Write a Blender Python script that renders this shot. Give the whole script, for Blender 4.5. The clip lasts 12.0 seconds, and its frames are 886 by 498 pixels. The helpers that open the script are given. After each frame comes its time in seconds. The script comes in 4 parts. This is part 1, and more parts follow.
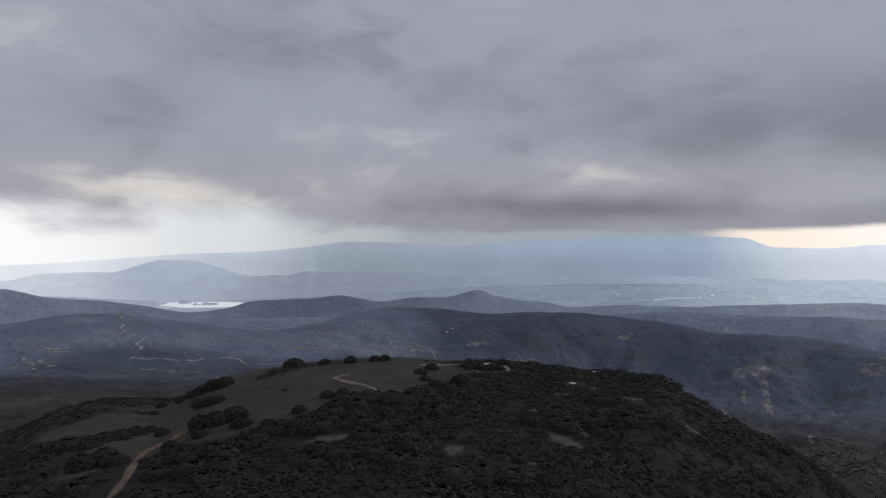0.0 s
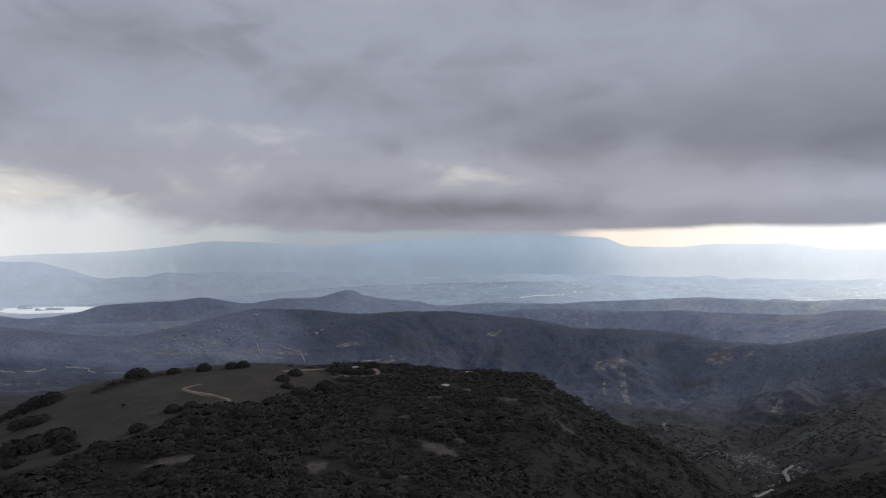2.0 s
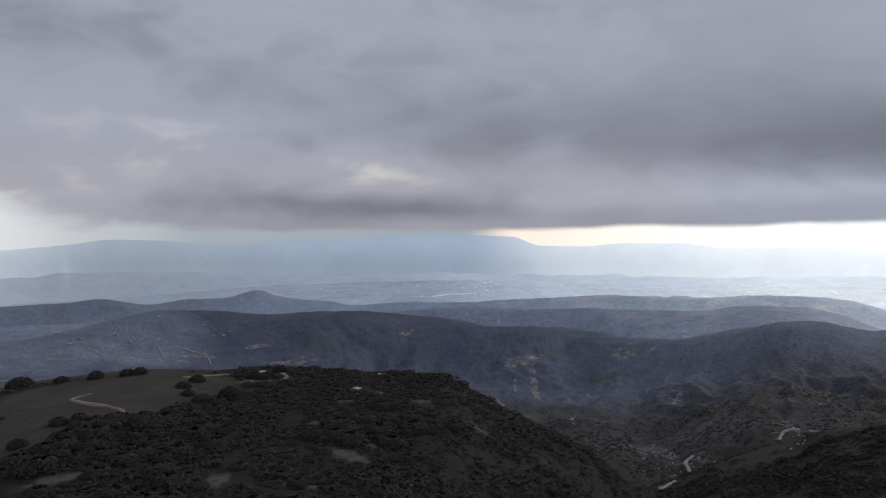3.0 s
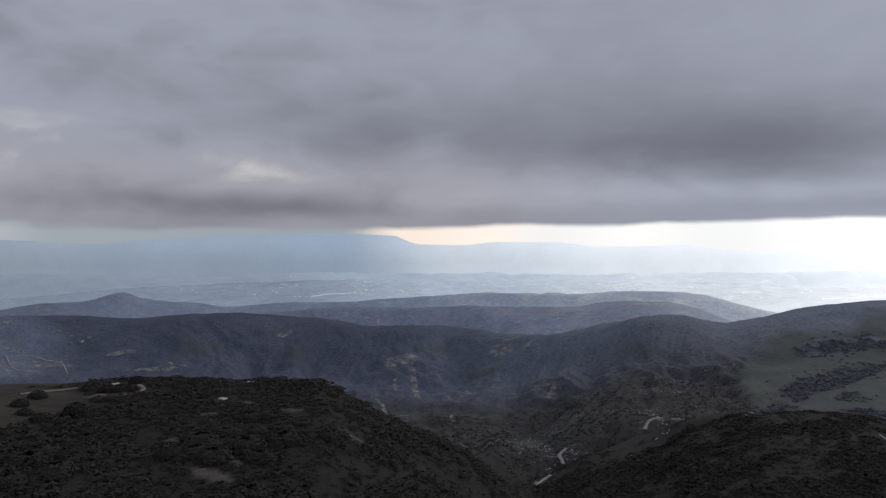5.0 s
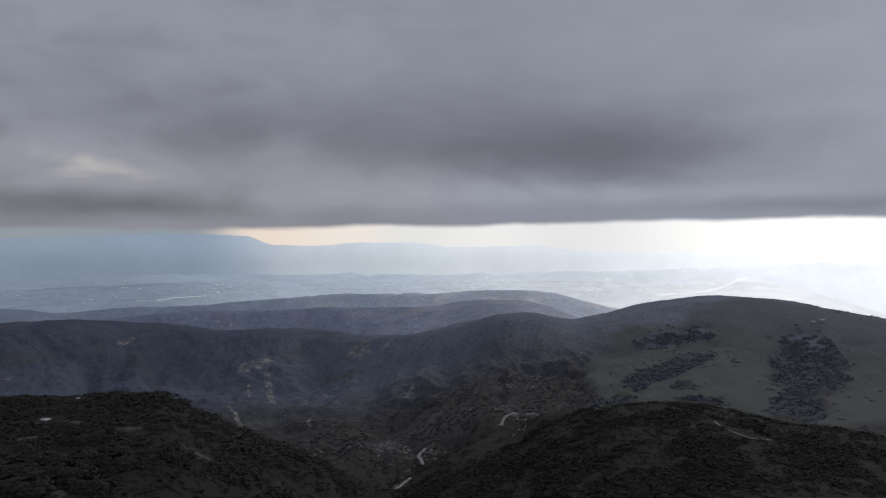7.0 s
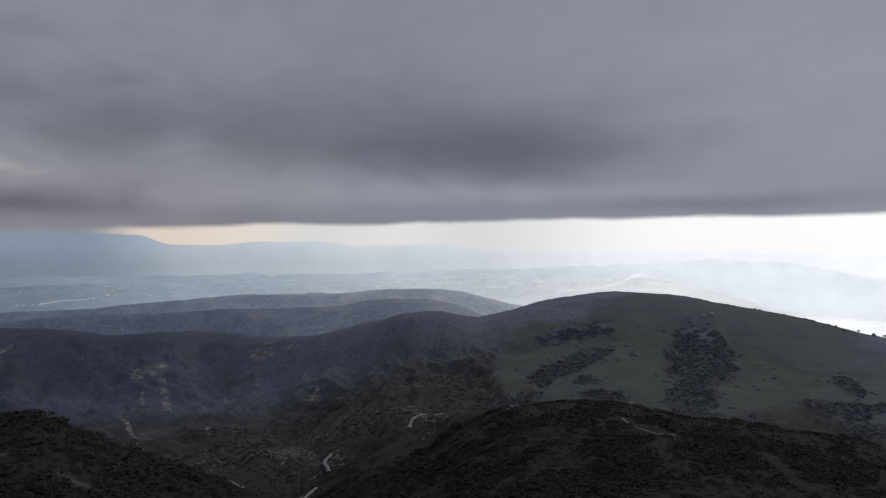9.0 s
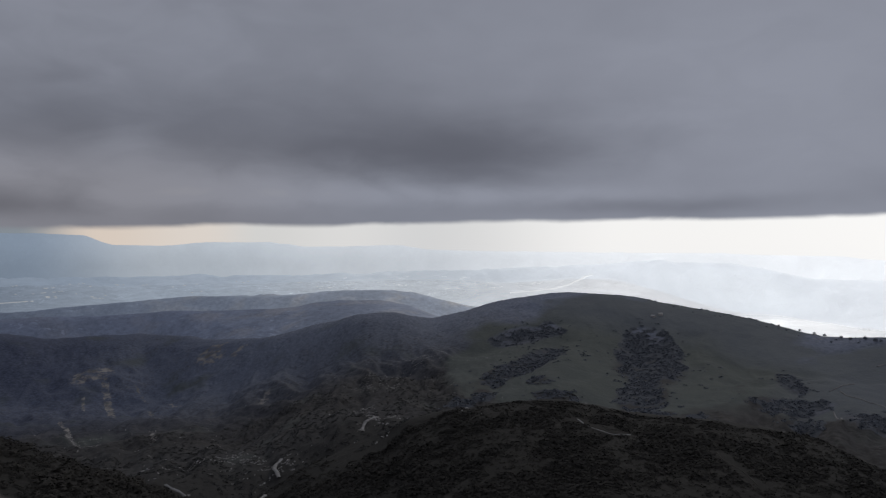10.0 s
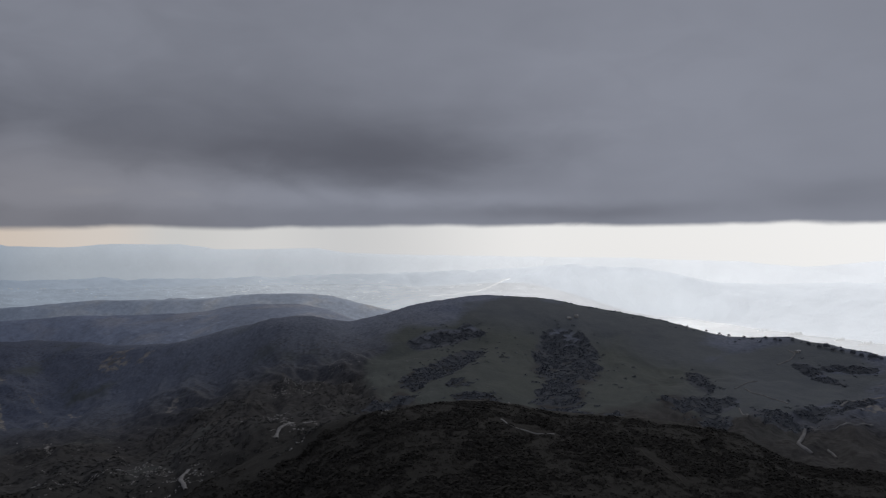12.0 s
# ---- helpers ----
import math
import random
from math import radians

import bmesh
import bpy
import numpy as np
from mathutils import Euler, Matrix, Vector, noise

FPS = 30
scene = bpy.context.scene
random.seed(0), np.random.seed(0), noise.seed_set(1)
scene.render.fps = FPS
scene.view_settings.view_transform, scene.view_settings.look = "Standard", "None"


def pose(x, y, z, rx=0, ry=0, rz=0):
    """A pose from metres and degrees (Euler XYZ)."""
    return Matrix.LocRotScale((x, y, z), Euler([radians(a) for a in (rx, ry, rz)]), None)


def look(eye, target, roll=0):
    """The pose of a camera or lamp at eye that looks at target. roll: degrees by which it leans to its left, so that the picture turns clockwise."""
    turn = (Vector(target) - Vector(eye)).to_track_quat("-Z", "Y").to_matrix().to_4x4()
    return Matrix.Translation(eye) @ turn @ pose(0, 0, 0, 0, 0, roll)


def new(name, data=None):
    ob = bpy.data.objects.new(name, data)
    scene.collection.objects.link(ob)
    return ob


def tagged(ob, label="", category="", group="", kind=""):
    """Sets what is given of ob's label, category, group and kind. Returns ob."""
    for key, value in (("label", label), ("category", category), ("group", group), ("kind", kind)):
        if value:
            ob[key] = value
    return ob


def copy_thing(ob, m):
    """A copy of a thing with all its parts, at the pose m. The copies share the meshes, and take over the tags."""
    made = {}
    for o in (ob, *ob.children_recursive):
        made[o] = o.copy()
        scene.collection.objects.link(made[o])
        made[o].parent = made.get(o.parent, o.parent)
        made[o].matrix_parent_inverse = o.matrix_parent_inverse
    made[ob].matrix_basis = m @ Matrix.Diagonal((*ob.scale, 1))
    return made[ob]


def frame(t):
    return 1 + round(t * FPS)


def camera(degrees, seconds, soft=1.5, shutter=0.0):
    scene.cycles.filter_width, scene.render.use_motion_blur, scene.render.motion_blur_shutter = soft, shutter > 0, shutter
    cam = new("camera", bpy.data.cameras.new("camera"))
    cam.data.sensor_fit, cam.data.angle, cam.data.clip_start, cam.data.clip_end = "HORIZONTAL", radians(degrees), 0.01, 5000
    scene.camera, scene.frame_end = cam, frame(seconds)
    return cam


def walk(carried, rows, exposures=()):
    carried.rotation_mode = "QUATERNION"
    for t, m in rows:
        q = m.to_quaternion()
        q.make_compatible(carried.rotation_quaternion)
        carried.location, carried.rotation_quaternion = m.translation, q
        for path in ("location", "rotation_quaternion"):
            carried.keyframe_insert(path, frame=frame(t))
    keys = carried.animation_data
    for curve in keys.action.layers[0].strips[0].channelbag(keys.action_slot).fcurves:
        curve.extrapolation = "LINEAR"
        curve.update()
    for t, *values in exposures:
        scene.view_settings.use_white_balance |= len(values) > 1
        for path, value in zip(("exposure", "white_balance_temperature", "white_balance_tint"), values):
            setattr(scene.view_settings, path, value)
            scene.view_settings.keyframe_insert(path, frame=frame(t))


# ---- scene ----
cam = camera(64.15, 12.0, soft=1.25)
# the craft drifts forwards to the north-east, sinking a little, while it turns to the right
WAY = [
    (0, pose(0.00, 0.00, 400.00, 89.780, 0, -1.056) @ pose(0, 0, 0, 0, 0, 0.169)),
    (0.5, pose(0.65, 5.77, 399.31, 89.787, 0, -4.419) @ pose(0, 0, 0, 0, 0, 0.113)),
    (1, pose(1.36, 11.17, 398.66, 89.804, 0, -7.850) @ pose(0, 0, 0, 0, 0, 0.083)),
    (1.5, pose(2.17, 15.83, 398.34, 89.787, 0, -11.041) @ pose(0, 0, 0, 0, 0, 0.075)),
    (2, pose(2.87, 19.59, 398.07, 89.785, 0, -11.467) @ pose(0, 0, 0, 0, 0, 0.057)),
    (2.5, pose(3.48, 22.91, 397.97, 89.744, 0, -14.622) @ pose(0, 0, 0, 0, 0, 0.029)),
    (3, pose(4.51, 25.62, 398.12, 89.720, 0, -18.514) @ pose(0, 0, 0, 0, 0, 0.126)),
    (3.2, pose(5.00, 26.53, 398.20, 89.721, 0, -20.124) @ pose(0, 0, 0, 0, 0, 0.120)),
    (4.8, pose(9.14, 32.94, 398.42, 89.691, 0, -27.711) @ pose(0, 0, 0, 0, 0, -0.000)),
    (5, pose(9.65, 33.75, 398.39, 89.639, 0, -28.209) @ pose(0, 0, 0, 0, 0, -0.006)),
    (5.5, pose(11.03, 35.91, 398.32, 89.635, 0, -30.745) @ pose(0, 0, 0, 0, 0, -0.025)),
    (6, pose(12.31, 38.29, 398.32, 89.645, 0, -34.140) @ pose(0, 0, 0, 0, 0, -0.061)),
    (6.5, pose(13.33, 40.38, 398.30, 89.658, 0, -36.843) @ pose(0, 0, 0, 0, 0, -0.045)),
    (7, pose(14.15, 42.01, 398.26, 89.681, 0, -39.685) @ pose(0, 0, 0, 0, 0, -0.048)),
    (7.5, pose(15.43, 43.99, 398.51, 89.660, 0, -42.493) @ pose(0, 0, 0, 0, 0, -0.213)),
    (7.7, pose(16.09, 44.99, 398.57, 89.643, 0, -43.658) @ pose(0, 0, 0, 0, 0, -0.262)),
    (9.3, pose(22.96, 54.07, 398.66, 89.538, 0, -47.480) @ pose(0, 0, 0, 0, 0, -0.254)),
    (9.5, pose(23.97, 55.20, 398.49, 89.563, 0, -47.670) @ pose(0, 0, 0, 0, 0, -0.226)),
    (10, pose(26.75, 58.03, 397.46, 89.640, 0, -51.156) @ pose(0, 0, 0, 0, 0, -0.131)),
    (10.5, pose(29.84, 60.90, 396.17, 89.750, 0, -53.409) @ pose(0, 0, 0, 0, 0, 0.067)),
    (11, pose(32.82, 63.39, 395.05, 89.835, 0, -55.318) @ pose(0, 0, 0, 0, 0, 0.172)),
    (11.5, pose(35.25, 65.73, 393.93, 89.908, 0, -56.212) @ pose(0, 0, 0, 0, 0, 0.197)),
    (12, pose(37.69, 67.73, 392.74, 89.987, 0, -57.730) @ pose(0, 0, 0, 0, 0, 0.187)),
]
# the picture darkens as the bright sky comes in
walk(cam, WAY, [(0, 0.25), (2.5, 0.34), (5.5, 0.16), (7.5, -0.08), (9.5, -0.26), (12, -0.46)])

# ---- world and sun ----


class Sum:
    """A value in a node tree, with arithmetic that adds math nodes."""

    def __init__(self, tree, socket):
        self.tree, self.socket = tree, socket

    def op(self, kind, *others, clamp=False):
        node = self.tree.nodes.new("ShaderNodeMath")
        node.operation, node.use_clamp = kind, clamp
        for slot, value in zip(node.inputs, (self, *others)):
            if isinstance(value, Sum):
                self.tree.links.new(value.socket, slot)
            else:
                slot.default_value = value
        return Sum(self.tree, node.outputs[0])

    def __add__(self, o): return self.op("ADD", o)
    def __sub__(self, o): return self.op("SUBTRACT", o)
    def __mul__(self, o): return self.op("MULTIPLY", o)
    def __truediv__(self, o): return self.op("DIVIDE", o)

    def ramp(self, low, high):
        """0 below low, 1 above high, smooth between."""
        node = self.tree.nodes.new("ShaderNodeMapRange")
        node.interpolation_type = "SMOOTHSTEP"
        self.tree.links.new(self.socket, node.inputs[0])
        node.inputs[1].default_value, node.inputs[2].default_value = min(low, high), max(low, high)
        if low > high:
            node.inputs[3].default_value, node.inputs[4].default_value = 1.0, 0.0
        return Sum(self.tree, node.outputs[0])

    def stops(self, low, high, colours):
        """A colour ramp over low to high; colours: (position, (r, g, b))."""
        node = self.tree.nodes.new("ShaderNodeValToRGB")
        t = (self - low) / (high - low)
        self.tree.links.new(t.socket, node.inputs[0])
        ramp = node.color_ramp
        ramp.interpolation = "EASE"
        while len(ramp.elements) < len(colours):
            ramp.elements.new(0.5)
        for k, (place, colour) in enumerate(colours):
            ramp.elements[k].position = (place - low) / (high - low)
            ramp.elements[k].color = (*colour, 1)
        return node.outputs[0]


def vector(tree, x, y, z):
    node = tree.nodes.new("ShaderNodeCombineXYZ")
    for slot, value in zip(node.inputs, (x, y, z)):
        if isinstance(value, Sum):
            tree.links.new(value.socket, slot)
        else:
            slot.default_value = value
    return node.outputs[0]


def grain(tree, place, scale, detail=5, rough=0.55, distort=0.0):
    node = tree.nodes.new("ShaderNodeTexNoise")
    tree.links.new(place, node.inputs["Vector"])
    node.inputs["Scale"].default_value, node.inputs["Detail"].default_value = scale, detail
    node.inputs["Roughness"].default_value, node.inputs["Distortion"].default_value = rough, distort
    return Sum(tree, node.outputs[0])


def blend(tree, amount, a, b, kind="MIX"):
    node = tree.nodes.new("ShaderNodeMix")
    node.data_type, node.blend_type = "RGBA", kind
    for slot, value in ((node.inputs[0], amount), (node.inputs[6], a), (node.inputs[7], b)):
        if isinstance(value, Sum):
            tree.links.new(value.socket, slot)
        elif isinstance(value, (int, float)):
            slot.default_value = value
        elif isinstance(value, tuple):
            slot.default_value = (*value, 1)
        else:
            tree.links.new(value, slot)
    return node.outputs[2]


def axes(tree, socket):
    node = tree.nodes.new("ShaderNodeSeparateXYZ")
    tree.links.new(socket, node.inputs[0])
    return [Sum(tree, s) for s in node.outputs]


# soft places in the cloud deck: bearing, height, half width, half height in degrees, how much lighter or darker
PALE_CLOUDS = [(-8, 10.2, 4, 1.2, 0.05), (-2.6, 9.3, 1.6, 0.9, 0.06), (-6, 7.4, 8, 1.7, 0.07), (13, 6.2, 5.5, 1.5, 0.16), (19, 5.2, 5, 0.8, 0.06), (-22, 4.4, 9, 1.6, 0.25), (-6, 5.2, 7, 0.9, 0.03), (36, 4.6, 11, 1.8, 0.055), (-30, 15, 6, 4, 0.10),
               (0, 19, 14, 5, 0.05), (20, 17, 18, 5, 0.04), (40, 4.0, 12, 0.7, 0.06), (58, 3.9, 10, 0.7, 0.05), (75, 11, 10, 5, 0.03), (27, 7, 2.5, 4, 0.03), (-14, 3.6, 8, 1.0, 0.12)]
DARK_CLOUDS = [(-25, 10, 7, 2.2, -0.09), (-15, 6.0, 6, 0.9, -0.05), (4, 3.4, 14, 1.0, -0.08), (7, 7.7, 3.5, 1.0, -0.05), (25, 9.3, 9, 2.8, -0.05), (18, 2.8, 9, 0.8, -0.06), (50, 7.2, 13, 2.3, -0.12), (40, 10.5, 12, 3.2, -0.04),
               (57, 9.5, 12, 4, -0.04), (68, 3.0, 11, 0.7, -0.07), (88, 4, 8, 1.2, -0.05), (-14, 15, 10, 3, -0.04), (10, 12, 10, 3, -0.03)]


def build_sky():
    world = bpy.data.worlds.new("overcast_sky")
    scene.world = world
    world.use_nodes = True
    tree = world.node_tree
    tree.nodes.clear()
    place = tree.nodes.new("ShaderNodeTexCoord").outputs["Generated"]
    x, y, z = axes(tree, place)
    up = z.op("MAXIMUM", 0.0)
    bearing = x.op("ARCTAN2", y) * (180 / math.pi)
    height = z.op("ARCSINE") * (180 / math.pi)
    k = up + 0.30
    deck = vector(tree, x / k, y / k, 0.0)
    rolls = grain(tree, deck, 1.4, 3, 0.45, 0.3)
    far = vector(tree, bearing * 0.05, height * 0.11, 3.0)
    bank = grain(tree, far, 1.5, 3, 0.5, 0.3)
    tatter = grain(tree, far, 3.4, 4, 0.5, 0.6)
    torn = bearing.ramp(2, 36) * -0.72 + 1.0
    light = (rolls - 0.5) * 0.05 + ((bank - 0.5) * 0.17 + (tatter - 0.5) * 0.10) * torn
    wob = grain(tree, far, 2.2, 5, 0.5, 0.4) - 0.5
    wob2 = grain(tree, vector(tree, bearing * 0.05, height * 0.13, 9.0), 2.5, 5, 0.5, 0.0) - 0.5
    uneven = tatter.ramp(0.3, 0.7) * 0.9 + 0.55
    for a, h, wa, wh, much in PALE_CLOUDS + DARK_CLOUDS:
        loose = 1.3 if wa < 8 else 1.0
        u = (bearing + wob * (wa * loose) - a) / wa
        v = (height + wob2 * (wh * loose) - h) / wh
        puff = (u * u + v * v).op("MULTIPLY", -1.0).op("EXPONENT") * much
        light = light + (puff * uneven if much > 0 else puff)
    # a broken stretch where the upper cloud shows through
    rent = grain(tree, vector(tree, bearing * 0.05, height * 0.075 - bearing * 0.02, 5.0), 3.4, 3, 0.45, 0.5).ramp(0.36, 0.72)
    u, v = (bearing + 7.0) / 10.0, (height - 8.0) / 3.4
    light = light + (u * u + v * v).op("MULTIPLY", -1.0).op("EXPONENT") * rent * 0.15
    tone = light + bearing.ramp(-30, 40) * -0.04 + bearing.ramp(45, 85) * 0.035 + 0.452
    cloud = tone.stops(0.0, 1.0, [(0.0, (0.03, 0.03, 0.045)), (0.25, (0.125, 0.132, 0.163)), (0.5, (0.285, 0.302, 0.363)), (0.75, (0.50, 0.505, 0.515)), (1.0, (0.85, 0.85, 0.85))])
    # the low cloud bases are a little browner than the deck above
    cloud = blend(tree, height.ramp(10, 4) * bearing.ramp(50, 25), cloud, blend(tree, 1.0, cloud, (1.05, 1.0, 0.95), "MULTIPLY"))
    # clear sky far off under the deck, and the deck's lower edge
    clear = tree.nodes.new("ShaderNodeTexSky")
    clear.sky_type, clear.sun_disc = "NISHITA", False
    clear.sun_elevation, clear.sun_rotation = radians(28), radians(72)
    band = bearing.stops(-60, 120, [(-60, (0.78, 0.79, 0.80)), (-30, (0.82, 0.82, 0.83)), (-16, (0.60, 0.62, 0.64)), (-6, (0.40, 0.425, 0.45)), (0, (0.295, 0.33, 0.37)), (20, (0.275, 0.315, 0.36)), (25, (0.82, 0.71, 0.62)), (32, (0.83, 0.76, 0.70)), (37, (0.74, 0.74, 0.735)), (43, (0.78, 0.78, 0.78)), (50, (0.70, 0.71, 0.725)), (66, (0.93, 0.935, 0.94)), (100, (1.04, 1.04, 1.04)), (120, (0.85, 0.87, 0.9))])
    glow = blend(tree, 0.02, band, blend(tree, 1.0, clear.outputs[0], (0.1, 0.1, 0.1), "MULTIPLY"))
    arch = ((bearing - 36.0) / 6.5).op("POWER", 2.0).op("MULTIPLY", -1.0).op("EXPONENT")
    edge = arch * 0.38 + bearing.ramp(25, 70) * 0.75 + bearing.ramp(-18, 2) * 0.25 + 0.75 + wob * (bearing.ramp(-20, 8) * -6.5 + 7.4)
    soft = bearing.ramp(-28, 4) * -3.4 + 3.9
    over = ((height - edge) / soft).ramp(0.0, 1.0)
    sky = blend(tree, over, glow, cloud)
    # lighter towards the sun behind the deck
    sunward = bearing.ramp(15, 66) * 0.17 + 1.0
    sky = blend(tree, 1.0, sky, vector(tree, sunward, sunward, sunward), "MULTIPLY")
    back = tree.nodes.new("ShaderNodeBackground")
    tree.links.new(sky, back.inputs[0])
    back.inputs[1].default_value = 1.0
    tree.links.new(back.outputs[0], tree.nodes.new("ShaderNodeOutputWorld").inputs[0])


build_sky()
sun = new("sun", bpy.data.lights.new("sun", "SUN"))
sun.data.energy, sun.data.angle, sun.data.color = 0.8, radians(15), (1.0, 0.96, 0.9)
sun.matrix_world = look((0, 0, 0), (-math.sin(radians(72)), -math.cos(radians(72)), -math.tan(radians(28))))


# ---- materials ----
def material(name):
    m = bpy.data.materials.new(name)
    m.use_nodes = True
    tree = m.node_tree
    shader = tree.nodes["Principled BSDF"]
    shader.inputs["Roughness"].default_value = 0.95
    shader.inputs["Specular IOR Level"].default_value = 0.1
    place = tree.nodes.new("ShaderNodeNewGeometry").outputs["Position"]
    return m, tree, shader, place


def dots(tree, place, scale, size):
    """Round bushes about 1 / scale metres apart: 1 on a bush, 0 between."""
    node = tree.nodes.new("ShaderNodeTexVoronoi")
    tree.links.new(place, node.inputs["Vector"])
    node.inputs["Scale"].default_value = scale
    return Sum(tree, node.outputs["Distance"]).ramp(size, size * 0.45)


def bump(tree, shader, height, strength, distance):
    node = tree.nodes.new("ShaderNodeBump")
    node.inputs["Strength"].default_value, node.inputs["Distance"].default_value = strength, distance
    tree.links.new(height.socket, node.inputs["Height"])
    tree.links.new(node.outputs[0], shader.inputs["Normal"])


def mask(tree, name):
    node = tree.nodes.new("ShaderNodeAttribute")
    node.attribute_name = name
    return Sum(tree, node.outputs["Fac"])


def ground_material():
    m, tree, shader, place = material("hill_ground")
    big, mid, fine = grain(tree, place, 0.006, 5), grain(tree, place, 0.035, 5, 0.6), grain(tree, place, 0.5, 5, 0.6)
    grass = blend(tree, mid.ramp(0.35, 0.65), (0.044, 0.040, 0.033), (0.060, 0.054, 0.045))
    grass = blend(tree, fine.ramp(0.5, 0.8), grass, (0.076, 0.066, 0.054))
    soil = blend(tree, fine.ramp(0.4, 0.7), (0.024, 0.022, 0.0195), (0.036, 0.033, 0.029))
    leafy = grain(tree, place, 1.6, 4, 0.65)
    low = blend(tree, (leafy * 0.6 + fine * 0.4).ramp(0.36, 0.68), (0.021, 0.020, 0.0178), (0.032, 0.030, 0.0266))
    floor = blend(tree, mid.ramp(0.50, 0.78) * 0.6, low, soil)
    near = blend(tree, mask(tree, "grass"), floor, grass)
    near = blend(tree, mask(tree, "soil"), near, blend(tree, fine.ramp(0.3, 0.7), (0.060, 0.053, 0.048), (0.105, 0.092, 0.084)))
    # chaparral slopes further off: brown scrub in the canyon, haze painted blue-grey with distance, paler where the
    # soil shows
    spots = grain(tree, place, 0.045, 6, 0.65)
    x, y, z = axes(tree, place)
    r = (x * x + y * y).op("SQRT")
    far_haze = r.ramp(1250, 1900)
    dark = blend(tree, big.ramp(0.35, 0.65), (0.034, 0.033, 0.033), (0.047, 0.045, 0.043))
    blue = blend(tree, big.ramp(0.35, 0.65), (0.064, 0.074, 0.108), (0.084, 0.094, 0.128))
    # more haze on the sun's side: paler tones painted in to the east
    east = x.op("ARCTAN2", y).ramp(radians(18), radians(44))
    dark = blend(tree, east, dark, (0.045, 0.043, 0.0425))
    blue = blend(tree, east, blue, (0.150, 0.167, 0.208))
    scrub = blend(tree, far_haze, dark, blue)
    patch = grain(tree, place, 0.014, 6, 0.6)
    scrub = blend(tree, patch.ramp(0.52, 0.72) * (far_haze * -0.35 + 0.5), scrub, blend(tree, far_haze, (0.076, 0.069, 0.062), (0.112, 0.112, 0.126)))
    scrub = blend(tree, spots.ramp(0.50, 0.80) * (far_haze * -0.3 + 0.5), scrub, blend(tree, far_haze, (0.033, 0.034, 0.037), (0.054, 0.061, 0.085)))
    fleck = (grain(tree, place, 0.09, 3, 0.6).ramp(0.57, 0.66)) * grain(tree, place, 0.006, 4).ramp(0.48, 0.62)
    scrub = blend(tree, fleck * 0.3, scrub, (0.13, 0.12, 0.108))
    # masked slopes: haze painted over the scrub as paler, bluer tones
    hazed_slope = blend(tree, big.ramp(0.35, 0.65), (0.124, 0.144, 0.196), (0.152, 0.171, 0.222))
    hazed_slope = blend(tree, spots.ramp(0.50, 0.80) * 0.6, hazed_slope, (0.092, 0.104, 0.140))
    scrub = blend(tree, mask(tree, "haze_mask"), scrub, blend(tree, fleck * 0.8, hazed_slope, (0.32, 0.29, 0.26)))
    # bushes and rocks too small to stand out one by one
    bushes = dots(tree, place, 0.11, 0.62) * grain(tree, place, 0.02, 4, 0.6).ramp(0.40, 0.58)
    speckle = grain(tree, place, 0.16, 5, 0.7).ramp(0.34, 0.66) * 0.46 + 0.90 - bushes * (far_haze * -0.20 + 0.42)
    scrub = blend(tree, 1.0, scrub, vector(tree, speckle, speckle, speckle), "MULTIPLY")
    turf = (mid * 0.4 + patch * 0.6).ramp(0.34, 0.66)
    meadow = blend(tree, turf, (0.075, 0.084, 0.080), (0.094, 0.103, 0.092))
    # the same haze painted bluish into the grass
    meadow = blend(tree, mask(tree, "haze_mask"), meadow, blend(tree, turf, (0.112, 0.124, 0.148), (0.136, 0.148, 0.166)))
    meadow = blend(tree, spots.ramp(0.60, 0.78) * 0.3, meadow, (0.058, 0.062, 0.060))
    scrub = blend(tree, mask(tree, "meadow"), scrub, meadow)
    # grove floor, its tone lifted towards blue-grey for haze
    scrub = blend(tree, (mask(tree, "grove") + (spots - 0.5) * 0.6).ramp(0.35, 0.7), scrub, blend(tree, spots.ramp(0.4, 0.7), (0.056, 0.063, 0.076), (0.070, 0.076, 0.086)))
    bare = blend(tree, spots.ramp(0.4, 0.6), (0.14, 0.134, 0.130), (0.28, 0.262, 0.24))
    ragged = grain(tree, place, 0.06, 5, 0.7)
    scrub = blend(tree, (mask(tree, "bare") * 0.62 + (ragged - 0.5) * 2.4).ramp(0.38, 0.75), scrub, bare)
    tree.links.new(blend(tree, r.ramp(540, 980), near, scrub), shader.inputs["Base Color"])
    bump(tree, shader, leafy * 0.3 + fine * 0.35 + spots * 1.4 + patch * 1.6 + bushes * 0.8, 0.4, 1.0)
    return m


